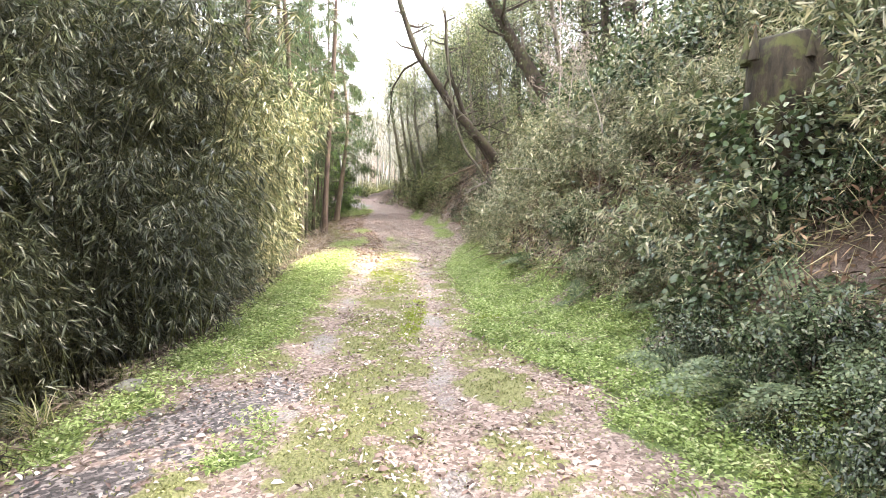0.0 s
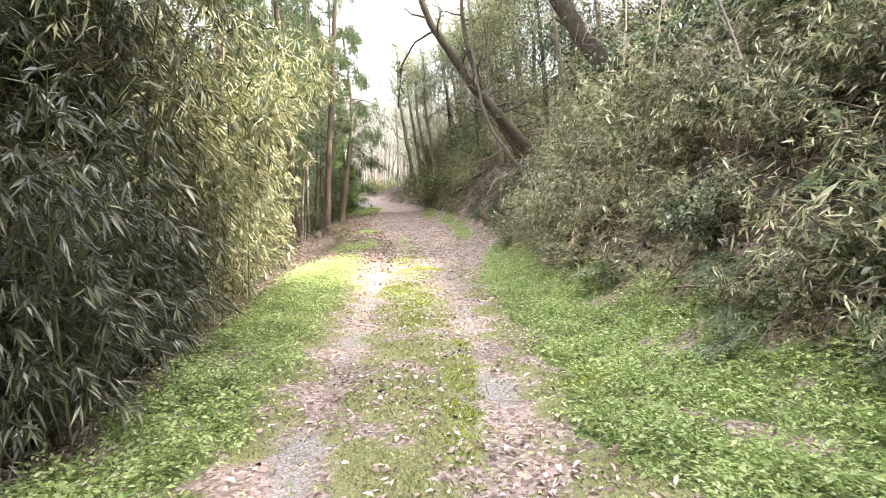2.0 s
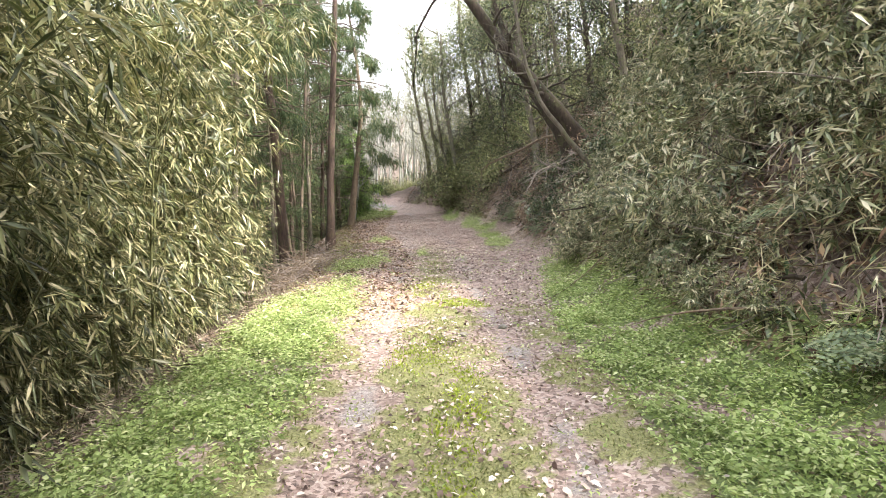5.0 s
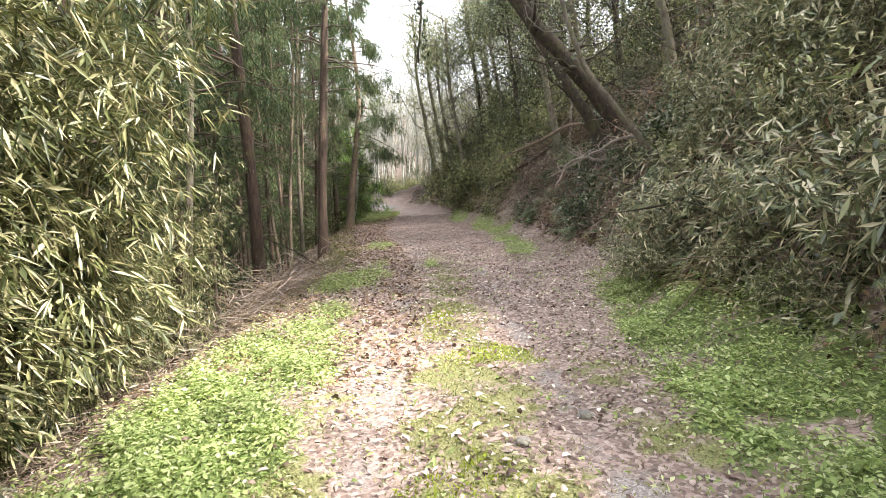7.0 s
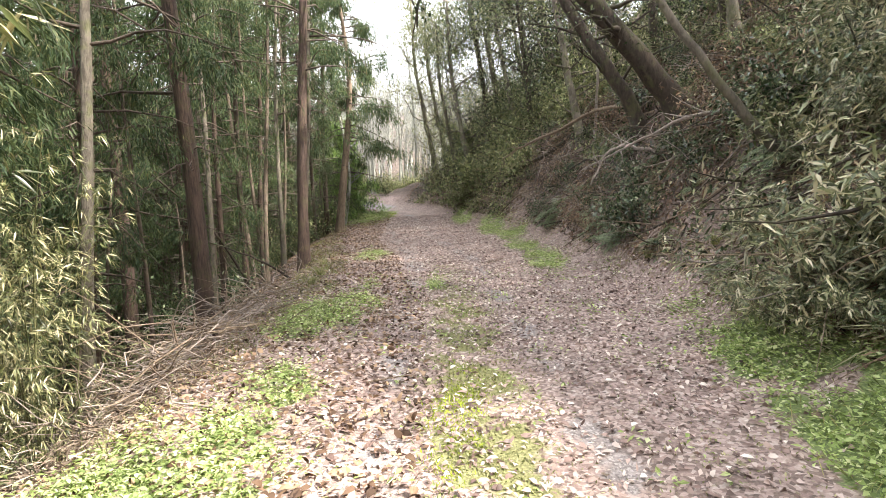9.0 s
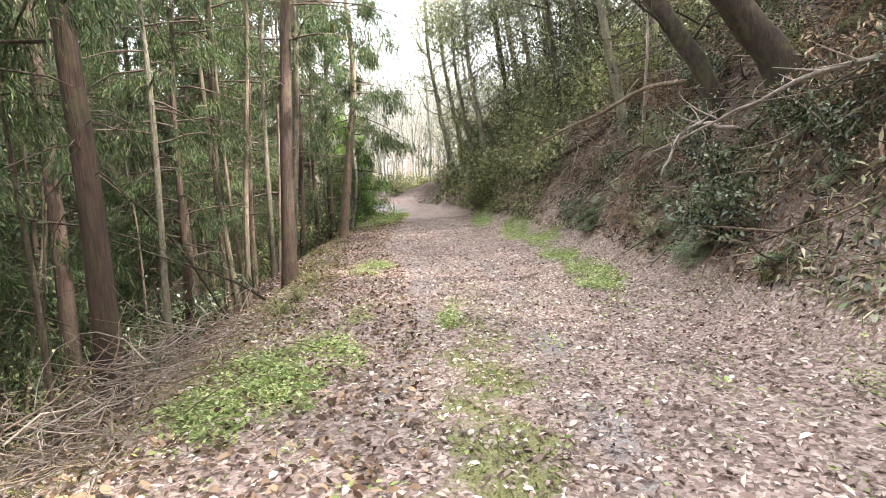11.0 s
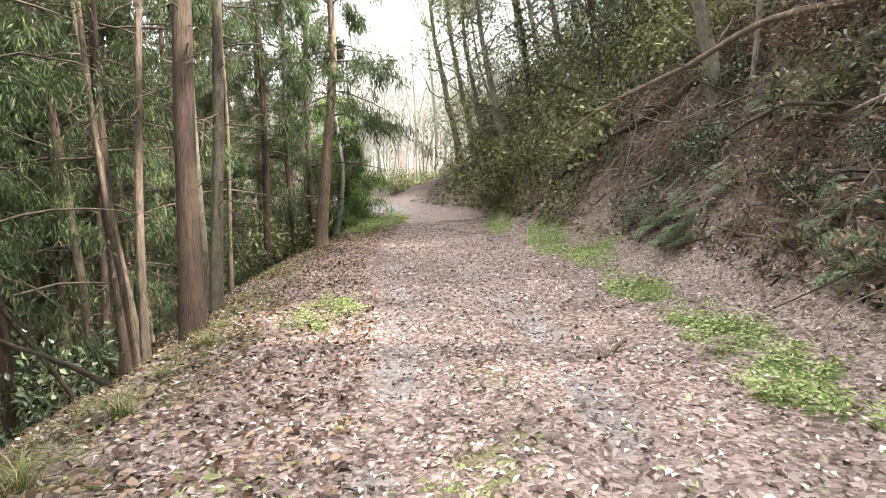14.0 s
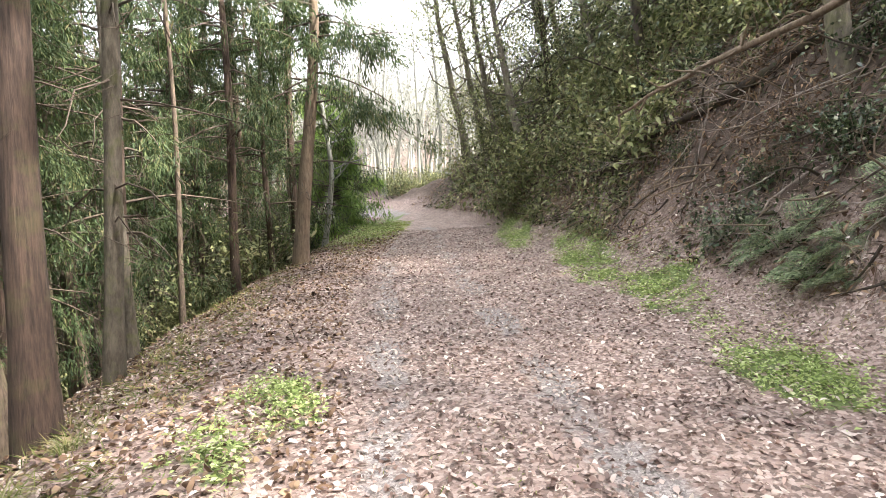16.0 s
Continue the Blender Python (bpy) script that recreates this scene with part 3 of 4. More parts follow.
# Bare and evergreen trees of the bank.
def bough_tree(name, seed, line, radius, twigs, leafy, leaf_material_, label, bark, leaf=(.06, .03), group="", cluster=.28, limb=1.6, start=.35, joined=False, twig_parts=False):
    """A trunk along a line of points given from its foot, with limbs, and leaves in loose clusters at their ends."""
    rng = np.random.default_rng(seed)
    line = np.asarray(line, float)
    thing = empty(name, 0, 0, 0, label, "tree", group)
    seg = np.linspace(0, len(line) - 1, 18)
    fine = np.stack([np.interp(seg, np.arange(len(line)), line[:, c]) for c in range(3)], 1)
    for _ in range(2):
        fine[1:-1] = (fine[:-2] + 2 * fine[1:-1] + fine[2:]) / 4
    fine[1:-1] += rng.normal(0, radius * .12, (16, 3))
    rad = radius * (1 - .7 * np.linspace(0, 1, 18)) * (1 + .5 * np.exp(-np.linspace(0, 18, 18)))
    tb = Buf()
    tube(tb, fine, rad, 12, .06, rng)
    part("trunk", tb.mesh("trunk", bark, True), thing)
    fb = Buf()
    lb = Buf()
    for i in range(twigs):
        lb = lb if joined else Buf()
        u = rng.uniform(start, 1)
        at = np.array([np.interp(u * 17, np.arange(18), fine[:, c]) for c in range(3)])
        a = rng.uniform(0, 2 * np.pi)
        l = limb * rng.uniform(.4, 1.1) * (1.2 - .6 * u)
        end = at + np.array([np.cos(a) * l, np.sin(a) * l, rng.uniform(.1, .9) * l])
        c1 = bow(at, end, 6, rng.normal(0, .12, 3) * l, rng, .03 * l)
        tube(lb, c1, np.linspace(radius * .22, radius * .05 + .002, 6), 5)
        shoots = []
        for q in range(5):
            m = c1[rng.integers(2, 6)]
            e = m + unit(end - at) * l * .3 + rng.normal(0, .28, 3) * l
            shoot = Buf() if twig_parts else lb
            tube(shoot, bow(m, e, 4, rng.normal(0, .05, 3) * l, rng), np.linspace(radius * .07 + .002, .0015, 4), 3)
            shoots.append(shoot)
            if leafy:
                n = leafy
                p = e + rng.normal(0, cluster, (n, 3)) * np.array([1, 1, .7])
                leaves(fb, p, rng.normal(0, 1, (n, 3)) + np.array([0, 0, -.2]), rng.uniform(.7, 1.3, n) * leaf[0], rng.uniform(.7, 1.3, n) * leaf[1], rng, .15, .1)
            else:
                for w in range(4):
                    k = m + (e - m) * rng.uniform(.3, 1)
                    tube(lb, bow(k, k + rng.normal(0, .16, 3) * l, 2, (0, 0, 0), rng), np.linspace(.005, .0015, 2), 3, cap=False)
        if not joined:
            bough = part("limb", lb.mesh("limb", bark), thing)
            for shoot in shoots if twig_parts else ():
                part("twig", shoot.mesh("twig", bark), bough)
    if joined:
        tagged(part("twig_tangle", lb.mesh("twig_tangle", bark), thing), kind="stuff")
    if leafy:
        part("crown", fb.mesh("crown", leaf_material_), thing, "loose leafy crown")
    return thing


def sit(thing, x, y, z=None):
    thing.location = (x, y, ground_at(x, y) - .1 if z is None else z)


def plant_bank_trees():
    rng = np.random.default_rng(31)
    g = "trees leaning out from the bank"
    t = bough_tree("leaning_tree", 1, [(0, 0, -.5), (-.4, 0, .5), (-2.0, -.3, 2.2), (-3.9, -.6, 4.4), (-5.0, -.8, 7.5)], .27, 16, 14, M_SHRUB_LEAF, "thick dark tree leaning out over the track from the bank", M_DARK, (.08, .035), g, twig_parts=True)
    sit(t, 3.1, 24.5)
    t = bough_tree("leaning_tree", 2, [(0, 0, -.5), (-.2, 0, .6), (-1.3, .2, 2.2), (-2.4, .5, 4.6), (-2.7, .6, 7.5)], .2, 16, 14, M_SHRUB_LEAF, "dark forked tree leaning out from the bank", M_DARK, (.08, .035), g, twig_parts=True)
    sit(t, 2.75, 26.4)
    t = bough_tree("ivy_clad_tree", 3, [(0, 0, -.6), (-.4, 0, .6), (-1.8, .2, 2.4), (-3.2, .3, 5.4), (-3.8, .3, 8.5)], .28, 16, 14, M_SHRUB_LEAF, "leaning tree wrapped in ivy on the bank", M_DARK, (.08, .035), g, twig_parts=True)
    ib = Buf()
    for i in range(60):
        u = rng.uniform(0, 1)
        p = np.array([np.interp(u, [0, .2, .5, 1], [0, -.4, -1.8, -3.4]), .2, np.interp(u, [0, .2, .5, 1], [0, .6, 2.4, 5.6])]) + rng.normal(0, .16, (26, 3))
        leaves(ib, p, rng.normal(0, 1, (26, 3)), rng.uniform(.05, .09, 26), rng.uniform(.04, .07, 26), rng, .1, .2)
    part("ivy", ib.mesh("ivy", M_IVY), t, "pale glossy ivy")
    sit(t, 4.1, 17.6)
    t = bough_tree("bent_sapling", 4, [(0, 0, -.3), (-.8, -.2, .5), (-1.7, -.3, 1.6), (-2.1, -.3, 3.2), (-2.3, -.2, 5.4)], .06, 8, 0, None, "thin bare grey sapling bowed over the track", M_GREY, group=g, start=.5, joined=True)
    sit(t, 2.7, 20.3)
    t = bough_tree("bare_sapling", 6, [(0, 0, -.3), (-.5, 0, 1.2), (-1.1, -.1, 3), (-1.5, 0, 6)], .09, 10, 0, None, "thin bare leaning tree at the end of the bank", M_GREY, group=g, start=.4, joined=True)
    sit(t, -1.5, 45.3)
    for i, (x, y, h, r) in enumerate(((3.1, 12.7, 3, .018), (3.4, 13.6, 3.4, .02), (3.3, 10.2, 2.6, .016), (3.4, 15.2, 4, .025), (4.1, 11.2, 4.2, .022), (2.4, 30.5, 4, .05))):
        t = bough_tree("bare_sapling", 50 + i, [(0, 0, -.3), (rng.normal(0, .15), rng.normal(0, .1), h * .5), (rng.normal(0, .4), rng.normal(0, .3), h)], r, 7, 0, None, "thin pale bare sapling on the bank", M_PALE, group="bare saplings on the bank", limb=.9, joined=True)
        sit(t, x, y)
    kinds = [bough_tree("evergreen_tree", 70 + i, [(0, 0, -.5), (rng.normal(-.3, .2), 0, 2), (rng.normal(-.8, .3), 0, 5), (rng.normal(-1.2, .3), 0, 8.5)], .15, 36, 52, M_SHRUB_LEAF if i < 2 else M_PALE_LEAF,
                         "evergreen tree with a loose dark crown on the bank, some unseen and blocking sun" if i < 2 else "pale green leafy tree on the bank", M_DARK if i < 2 else M_GREY, (.1, .045), "trees on the bank", .38, 2.2, .12) for i in range(3)]
    # Trees on the bank; unseen ones near the start are added to block sun.
    bank_and_shade_trees = [(7.2, 7.2, 0), (8.0, 5.6, 1), (6.0, 17.6, 1), (7.4, 16.4, 0), (9.4, 15.4, 1), (5.8, 19.6, 0), (7.9, 19.2, 1), (5.2, 22.4, 2), (9.6, 23, 1), (4.9, 27.4, 1), (6.6, 25.8, 0), (8.8, 27, 1), (7.8, 31, 0), (3.9, 33.8, 2),
              (6.2, 34.4, 1), (4.5, 37.2, 1), (2.6, 38.8, 2), (1.6, 42.4, 2), (4.0, 41.6, 0), (.6, 46.6, 2), (3, 45, 0), (8.2, 4.2, 1), (8.0, 2.8, 0), (8.2, .2, 1), (9.8, -1.6, 0), (9.2, 36, 1), (6.7, 40.6, 0), (10.6, 19.6, 0), (11, 27, 1), (-2.1, 43.6, 2), (-2.7, 45.4, 2), (-1.2, 41.4, 2), (-3.4, 46.6, 2), (6.5, -3.4, 0), (2.6, 36, 0), (11.5, 33, 0), (10.4, 5, 0), (9.9, 2.4, 1), (4.4, 25.6, 2), (1.9, 40, 2), (-.2, 44.4, 2), (2.2, 47.5, 0), (-3.2, 52, 2), (-.6, 52, 0), (3, 50, 2), (2.3, 31.2, 2), (3.2, 35.6, 2), (1.3, 37.4, 0), (.9, 40.8, 2), (2.9, 40.2, 1), (-.4, 42.6, 0), (4.2, 30.2, 0), (.4, 44.8, 2), (-5, 56, 2), (-9, 66, 2), (-14, 70, 2), (-3, 64, 2), (2, 60, 2), (-19, 74, 2), (-6, 74, 2), (-1, 70, 2), (-26, 70, 2)]
    for x, y, k in bank_and_shade_trees:
        if y > 47.8:
            continue
        # The unseen sun-blocking trees up to y 6 are made taller.
        place_copy(kinds[k], x, y, ground_at(x, y) - .1, rng.uniform(-.5, .5), rng.uniform(.85, 1.2) if y > 6 else 1.35)
    for i, k in enumerate(kinds):
        sit(k, 11.5 + i, 8 + 9 * i)
    bare = [bough_tree("bare_tree", 90 + i, [(0, 0, -.5), (rng.normal(0, .3), 0, 3), (rng.normal(0, .8), 0, 7), (rng.normal(0, 1.2), 0, 11)], .12, 26, 0, None, "pale bare tree beyond the bend, haze put into its bark colour", M_HAZED, group="bare trees beyond the bend", limb=2.8, start=.25, joined=True) for i in range(3)]
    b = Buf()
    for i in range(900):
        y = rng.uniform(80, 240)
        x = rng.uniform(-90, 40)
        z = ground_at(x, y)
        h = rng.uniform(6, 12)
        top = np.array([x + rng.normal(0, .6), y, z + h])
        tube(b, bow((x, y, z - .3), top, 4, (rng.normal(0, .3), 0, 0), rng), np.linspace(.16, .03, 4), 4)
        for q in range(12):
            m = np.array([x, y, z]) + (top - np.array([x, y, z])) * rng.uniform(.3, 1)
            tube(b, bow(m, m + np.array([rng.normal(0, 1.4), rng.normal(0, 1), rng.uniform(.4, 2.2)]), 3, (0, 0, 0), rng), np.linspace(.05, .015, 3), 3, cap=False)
    tagged(new("far_woods", b.mesh("far_woods", M_HAZED)), "pale leafless woods on the far hillside, haze put into their colour", "woods", kind="stuff")
    for i in range(46):
        y = rng.uniform(52, 84)
        x = rng.uniform(-32, 8) if y > 62 else rng.choice([LEFT(y) - rng.uniform(1, 9), RIGHT(y) + rng.uniform(1, 9)])
        if y > 62 and LEFT(y) - 1 < x < RIGHT(y) + 1:
            continue
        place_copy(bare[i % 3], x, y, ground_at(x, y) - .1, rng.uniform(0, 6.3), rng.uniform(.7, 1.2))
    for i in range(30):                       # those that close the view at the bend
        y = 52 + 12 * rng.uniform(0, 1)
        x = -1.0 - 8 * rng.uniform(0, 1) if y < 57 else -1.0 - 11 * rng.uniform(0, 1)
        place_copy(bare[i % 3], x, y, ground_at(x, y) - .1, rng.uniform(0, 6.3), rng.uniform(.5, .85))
    for i, k in enumerate(bare):
        sit(k, -11 - 4 * i, 62 + 6 * i)
    for i, (x, y) in enumerate(((-7.6, 40.3), (-9.6, 47.5), (-11.2, 51.5))):
        place_copy(bare[i], x, y, ground_at(x, y) - .1, i, .8, label="slender bare tree beside the track")


plant_bank_trees()


# Undergrowth of the bank: shrubs, dwarf bamboo, ferns.
def shrub(seed, stems, per, size, leaf, material, label, category="shrub", up=.6, group="shrubs on the bank", fans=False):
    rng = np.random.default_rng(seed)
    thing = empty("shrub" if category == "shrub" else "dwarf_bamboo", 0, 0, -20, label, category, group)
    sb, lb = Buf(), Buf()
    for i in range(stems):
        a = rng.uniform(0, 2 * np.pi)
        l = size * rng.uniform(.5, 1.1)
        end = np.array([np.cos(a) * l * .6, np.sin(a) * l * .6, l * rng.uniform(.4, 1) * up / .6])
        c = bow((rng.normal(0, .08), rng.normal(0, .08), -.25), end, 6, (0, 0, .12 * l), rng, .02)
        tube(sb, c[::2], np.linspace(.008, .002, 3), 3, cap=False)
        n = per
        w = rng.uniform(.25, 1.05, n) * 5
        p = np.stack([np.interp(w, np.arange(6), c[:, k]) for k in range(3)], 1) + rng.normal(0, .11 * size, (n, 3))
        d = unit(end) * .7 + rng.normal(0, .8, (n, 3)) + np.array([0, 0, -.25])
        if fans:
            whorls(lb, p, unit(end) + rng.normal(0, .5, (n, 3)), 6, leaf[0], leaf[1], rng, .6, .4)
        else:
            leaves(lb, p, d, rng.uniform(.6, 1.2, n) * leaf[0], rng.uniform(.7, 1.2, n) * leaf[1], rng, .2, .25, .45)
    tagged(part("twig_tangle", sb.mesh("twig_tangle", M_TWIG), thing), kind="stuff")
    part("foliage", lb.mesh("foliage", material), thing)
    return thing


def fern(seed, fronds, size, label):
    rng = np.random.default_rng(seed)
    thing = empty("fern", 0, 0, -20, label, "fern", "ferns on the bank")
    fb = Buf()
    n = 14
    s = np.linspace(.12, 1, n)
    line = np.stack([s * .8, np.zeros(n), .55 * s - .62 * s ** 2.2], 1) * size
    tube(fb, line, np.linspace(.004, .001, n), 3, cap=False)
    for sgn in (-1, 1):
        ln = size * .26 * np.sin(np.pi * (s * .86 + .1)) ** .8
        for p, l in zip(line, ln):
            m = 6
            w = np.linspace(.08, 1, m)
            q = p + np.stack([w * l * .3, sgn * w * l, -w ** 2 * l * .18], 1)
            for side in (-1, 1):
                d = np.tile(np.array([side * .95, sgn * .35, -.1]), (m, 1))
                leaves(fb, q, d, l * .27 * (1.15 - w), l * .17 * np.ones(m), rng, .05, .1)
    me = fb.mesh("frond", M_FERN)
    for i in range(fronds):
        f = part("frond", me, thing)
        k = rng.uniform(.7, 1.1)
        f.matrix_basis = Matrix.Rotation(i * 2 * math.pi / fronds + rng.normal(0, .2), 4, "Z") @ Matrix.Rotation(rng.normal(-.2, .2), 4, "Y") @ Matrix.Scale(k, 4)
    return thing


def plant_bank():
    rng = np.random.default_rng(77)
    sasa = [shrub(200 + i, 22, 8, 1.0, (.165, .029), M_SASA_LEAF, "dense dwarf bamboo with straw-edged leaves on the bank", "dwarf bamboo", .75, "dwarf bamboo on the bank", True) for i in range(4)]
    green = [shrub(220 + i, 18, 54, .9, (.082, .038), M_SHRUB_LEAF, "glossy dark evergreen shrub on the bank") for i in range(2)]
    pale = [shrub(240 + i, 20, 40, 1.1, (.095, .042), M_PALE_LEAF, "pale olive leafy shrub on the bank") for i in range(2)]
    dry = [shrub(260 + i, 26, 14, .9, (.09, .03), M_DRY, "dry brown brushwood with withered leaves on the bank") for i in range(2)]

    def scatter(kinds, count, y0, y1, u0, u1, s0, s1):
        for i in range(count):
            y = rng.uniform(y0, y1)
            u = rng.uniform(u0, u1)
            x = RIGHT(y) + u
            place_copy(kinds[i % len(kinds)], x, y, ground_at(x, y) - .03, rng.uniform(0, 6.3), rng.uniform(s0, s1), rng.uniform(.1, .6), -1.57 + rng.normal(0, .4))
    scatter(sasa, 190, 5, 20.5, .25, 3.6, .55, 1.0)
    scatter(sasa, 44, 7, 14, .2, 2.6, .5, .9)
    scatter(sasa, 22, 5, 20, .1, .5, .4, .6)
    scatter(green, 30, 3, 24, .3, 3.6, .6, 1.2)
    scatter(green, 26, 10, 20, 2.0, 4.6, 1.1, 2.0)
    scatter(green, 42, 20, 36, .3, 4, .5, 1.1)
    scatter(pale, 44, 34, 45.5, .2, 5, 1.1, 2.2)
    scatter(pale, 12, 14, 30, .8, 3.5, .6, 1)
    for i in range(34):                       # low scrub beyond the bend
        y = 50 + 13 * rng.uniform(0, 1)
        x = RIGHT(y) + .6 + 9 * rng.uniform(0, 1)
        place_copy(pale[i % 2], x, y, ground_at(x, y) - .03, rng.uniform(0, 6.3), rng.uniform(.8, 1.7))
    scatter(dry, 24, 4, 22, .3, 4.2, .5, 1.0)
    scatter(dry, 40, 19, 38, .2, 4, .6, 1.2)
    scatter(green, 22, 4, 40, 4, 9, 1.4, 2.4)
    scatter(pale, 12, 4, 48, 4, 9, 1.2, 2.2)
    scatter(sasa, 20, -3, 5.5, .3, 3, .7, 1.1)
    scatter(green, 26, 2.6, 6.8, .1, 1.7, .45, .9)
    scatter(green, 16, 2.6, 6.2, -.4, .3, .35, .6)
    ferns = [fern(300 + i, 8, .8, "arching green fern on the bank") for i in range(2)]
    for i in range(78):
        y = rng.uniform(4, 32) if i % 2 else rng.uniform(22, 31)
        u = rng.uniform(.1, 1.0) if i % 3 else rng.uniform(1, 2.5)
        x = RIGHT(y) + u
        place_copy(ferns[i % 2], x, y, ground_at(x, y) - .02, rng.uniform(0, 6.3), rng.uniform(.55, 1.1) if y < 21 else rng.uniform(.4, .85), .5, -1.57)
    for x, y, k in ((3.2, 4.9, 1.1), (3.5, 4.4, 1.0), (3.0, 5.6, .9), (2.75, 8.9, .8), (3.7, 5.2, 1.1), (2.35, 11.3, .9)):
        place_copy(ferns[0], x, y, ground_at(x, y) - .02, x * 7, k, .4, -1.57)
    for k in sasa + green + pale + dry + ferns:
        y = rng.uniform(8, 30)
        x = RIGHT(y) + 3.4
        k.location = (x, y, ground_at(x, y) - .03)
    # the falling side: low shrubs between the trunks
    for i in range(26):
        y = rng.uniform(34, 50)
        x = LEFT(y) - rng.uniform(.8, 7)
        place_copy(pale[i % 2], x, y, ground_at(x, y) - .03, rng.uniform(0, 6.3), rng.uniform(.9, 2.0))
    for i in range(36):
        y = rng.uniform(14, 52)
        x = LEFT(y) - rng.uniform(1.2, 14)
        place_copy((green + pale)[i % 4], x, y, ground_at(x, y) - .03, rng.uniform(0, 6.3), rng.uniform(.8, 1.9))
    under = bough_tree("understorey_tree", 400, [(0, 0, -.4), (.1, 0, 1.5), (-.1, .1, 3.4), (0, 0, 5)], .05, 24, 32, M_NEEDLE, "dark leafy young tree among the cedars", M_DARK, (.11, .04), "young trees among the cedars", .42, 1.5, .1, True)
    for i in range(30):
        y = rng.uniform(17, 58)
        x = LEFT(y) - rng.uniform(6, 18)
        place_copy(under, x, y, ground_at(x, y) - .05, rng.uniform(0, 6.3), rng.uniform(.7, 1.5))
    for i in range(14):
        y = rng.uniform(37, 56)
        x = LEFT(y) - .6 - rng.uniform(0, 5)
        place_copy(under, x, y, ground_at(x, y) - .05, rng.uniform(0, 6.3), rng.uniform(.5, 1.1))
    sit(under, -16, 33)


def bank_undergrowth():
    """The tangle too fine to tell apart: stalks, dead leaves and small green leaves over the whole bank."""
    rng = np.random.default_rng(123)
    for name, count, y0, y1, deep, size, material, label in (
            ("bank_dry_growth", 50000, 3, 48, .4, (.13, .03), M_DRY, "tangle of dead brown leaves and stalks on the bank"),
            ("bank_leaf_growth", 20000, 2, 24, .4, (.16, .03), M_SASA_LEAF, "fine tangle of dwarf bamboo leaves on the bank"),
            ("bank_straw_growth", 26000, 3, 20, .5, (.3, .008), M_STRAW, "pale dry grass stalks on the bank"),
            ("bank_dark_growth", 24000, 2, 47, .4, (.1, .05), M_SHRUB_LEAF, "small dark evergreen leaves on the bank"),
            ("bank_pale_growth", 18000, 33, 46, 1.1, (.14, .06), M_PALE_LEAF, "pale green leaves of the bushes at the bend")):
        y = rng.uniform(y0, y1, count * 2)
        u = .1 + rng.uniform(0, 1, count * 2) ** 1.2 * 6.5
        x = RIGHT(y) + u
        keep = rng.uniform(0, 1, count * 2) < .5 + .9 * wobble(x, y, 1.1, len(name))
        x, y, u = x[keep][:count], y[keep][:count], u[keep][:count]
        n = len(x)
        up = rng.uniform(0, 1, n) ** 1.8 * deep * np.clip(.6 + wobble(x, y, 1.9, 2.5), .2, 1.5) * np.clip(u / .5, .2, 1)
        p = np.stack([x - up * .5, y, height(x, y) + up], 1)
        b = Buf()
        leaves(b, p, rng.normal(0, 1, (n, 3)) + np.array([-.4, 0, -.2]), rng.uniform(.5, 1.3, n) * size[0], rng.uniform(.6, 1.3, n) * size[1], rng, .2, .25)
        stuff(name, b, material, label, "undergrowth")


plant_bank()


# Stump, fallen wood.
def broken_stump():
    rng = np.random.default_rng(8)
    thing = empty("tree_stump", 4.15, 6.3, ground_at(4.15, 6.3) - .5, "broken mossy tree stump hung with ivy on the bank", "stump")
    low = empty("tree_stump", -3.0, 9.8, ground_at(-3.0, 9.8) - .1, "small black rotten stump under the bamboo", "stump")
    b = Buf()
    tube(b, bow((0, 0, -.3), (.06, 0, .5), 7, (0, 0, 0), rng, .02), np.array([.26, .22, .18, .17, .18, .15, .07]), 14, .22, rng)
    part("trunk", b.mesh("trunk", M_DARK, True), low)
    b = Buf()
    line = bow((.25, .1, -.2), (-.15, 0, 2.0), 12, (.1, 0, 0), rng, .02)
    tube(b, line, np.array([.6, .55, .48, .44, .43, .42, .41, .4, .39, .38, .33, .2]), 18, .1, rng)
    part("trunk", b.mesh("trunk", M_STUMP, True), thing)
    sb = Buf()
    for i in range(14):
        a = rng.uniform(0, 6.28)
        p = np.array([-.15 + .3 * np.cos(a), .3 * np.sin(a), 1.88])
        tube(sb, np.array([p - (0, 0, .15), p + (0, 0, rng.uniform(.05, .2))]), (.05, .006), 5)
    tagged(part("rim", sb.mesh("rim", M_STUMP), thing, "broken splintered rim"), kind="stuff")
    ib = Buf()
    for i in range(170):
        a = rng.uniform(2.2, 5.9)
        z = rng.uniform(-.7, 1.25)
        c = np.array([np.cos(a) * .54 + min(z, 0) * .45, np.sin(a) * .54, z])
        p = c + rng.normal(0, .13, (22, 3))
        leaves(ib, p, rng.normal(0, .7, (22, 3)) + np.array([np.cos(a), np.sin(a), -.3]), rng.uniform(.05, .1, 22), rng.uniform(.04, .08, 22), rng, .1, .2, full=True)
    part("ivy", ib.mesh("ivy", M_IVY), thing, "glossy green ivy")


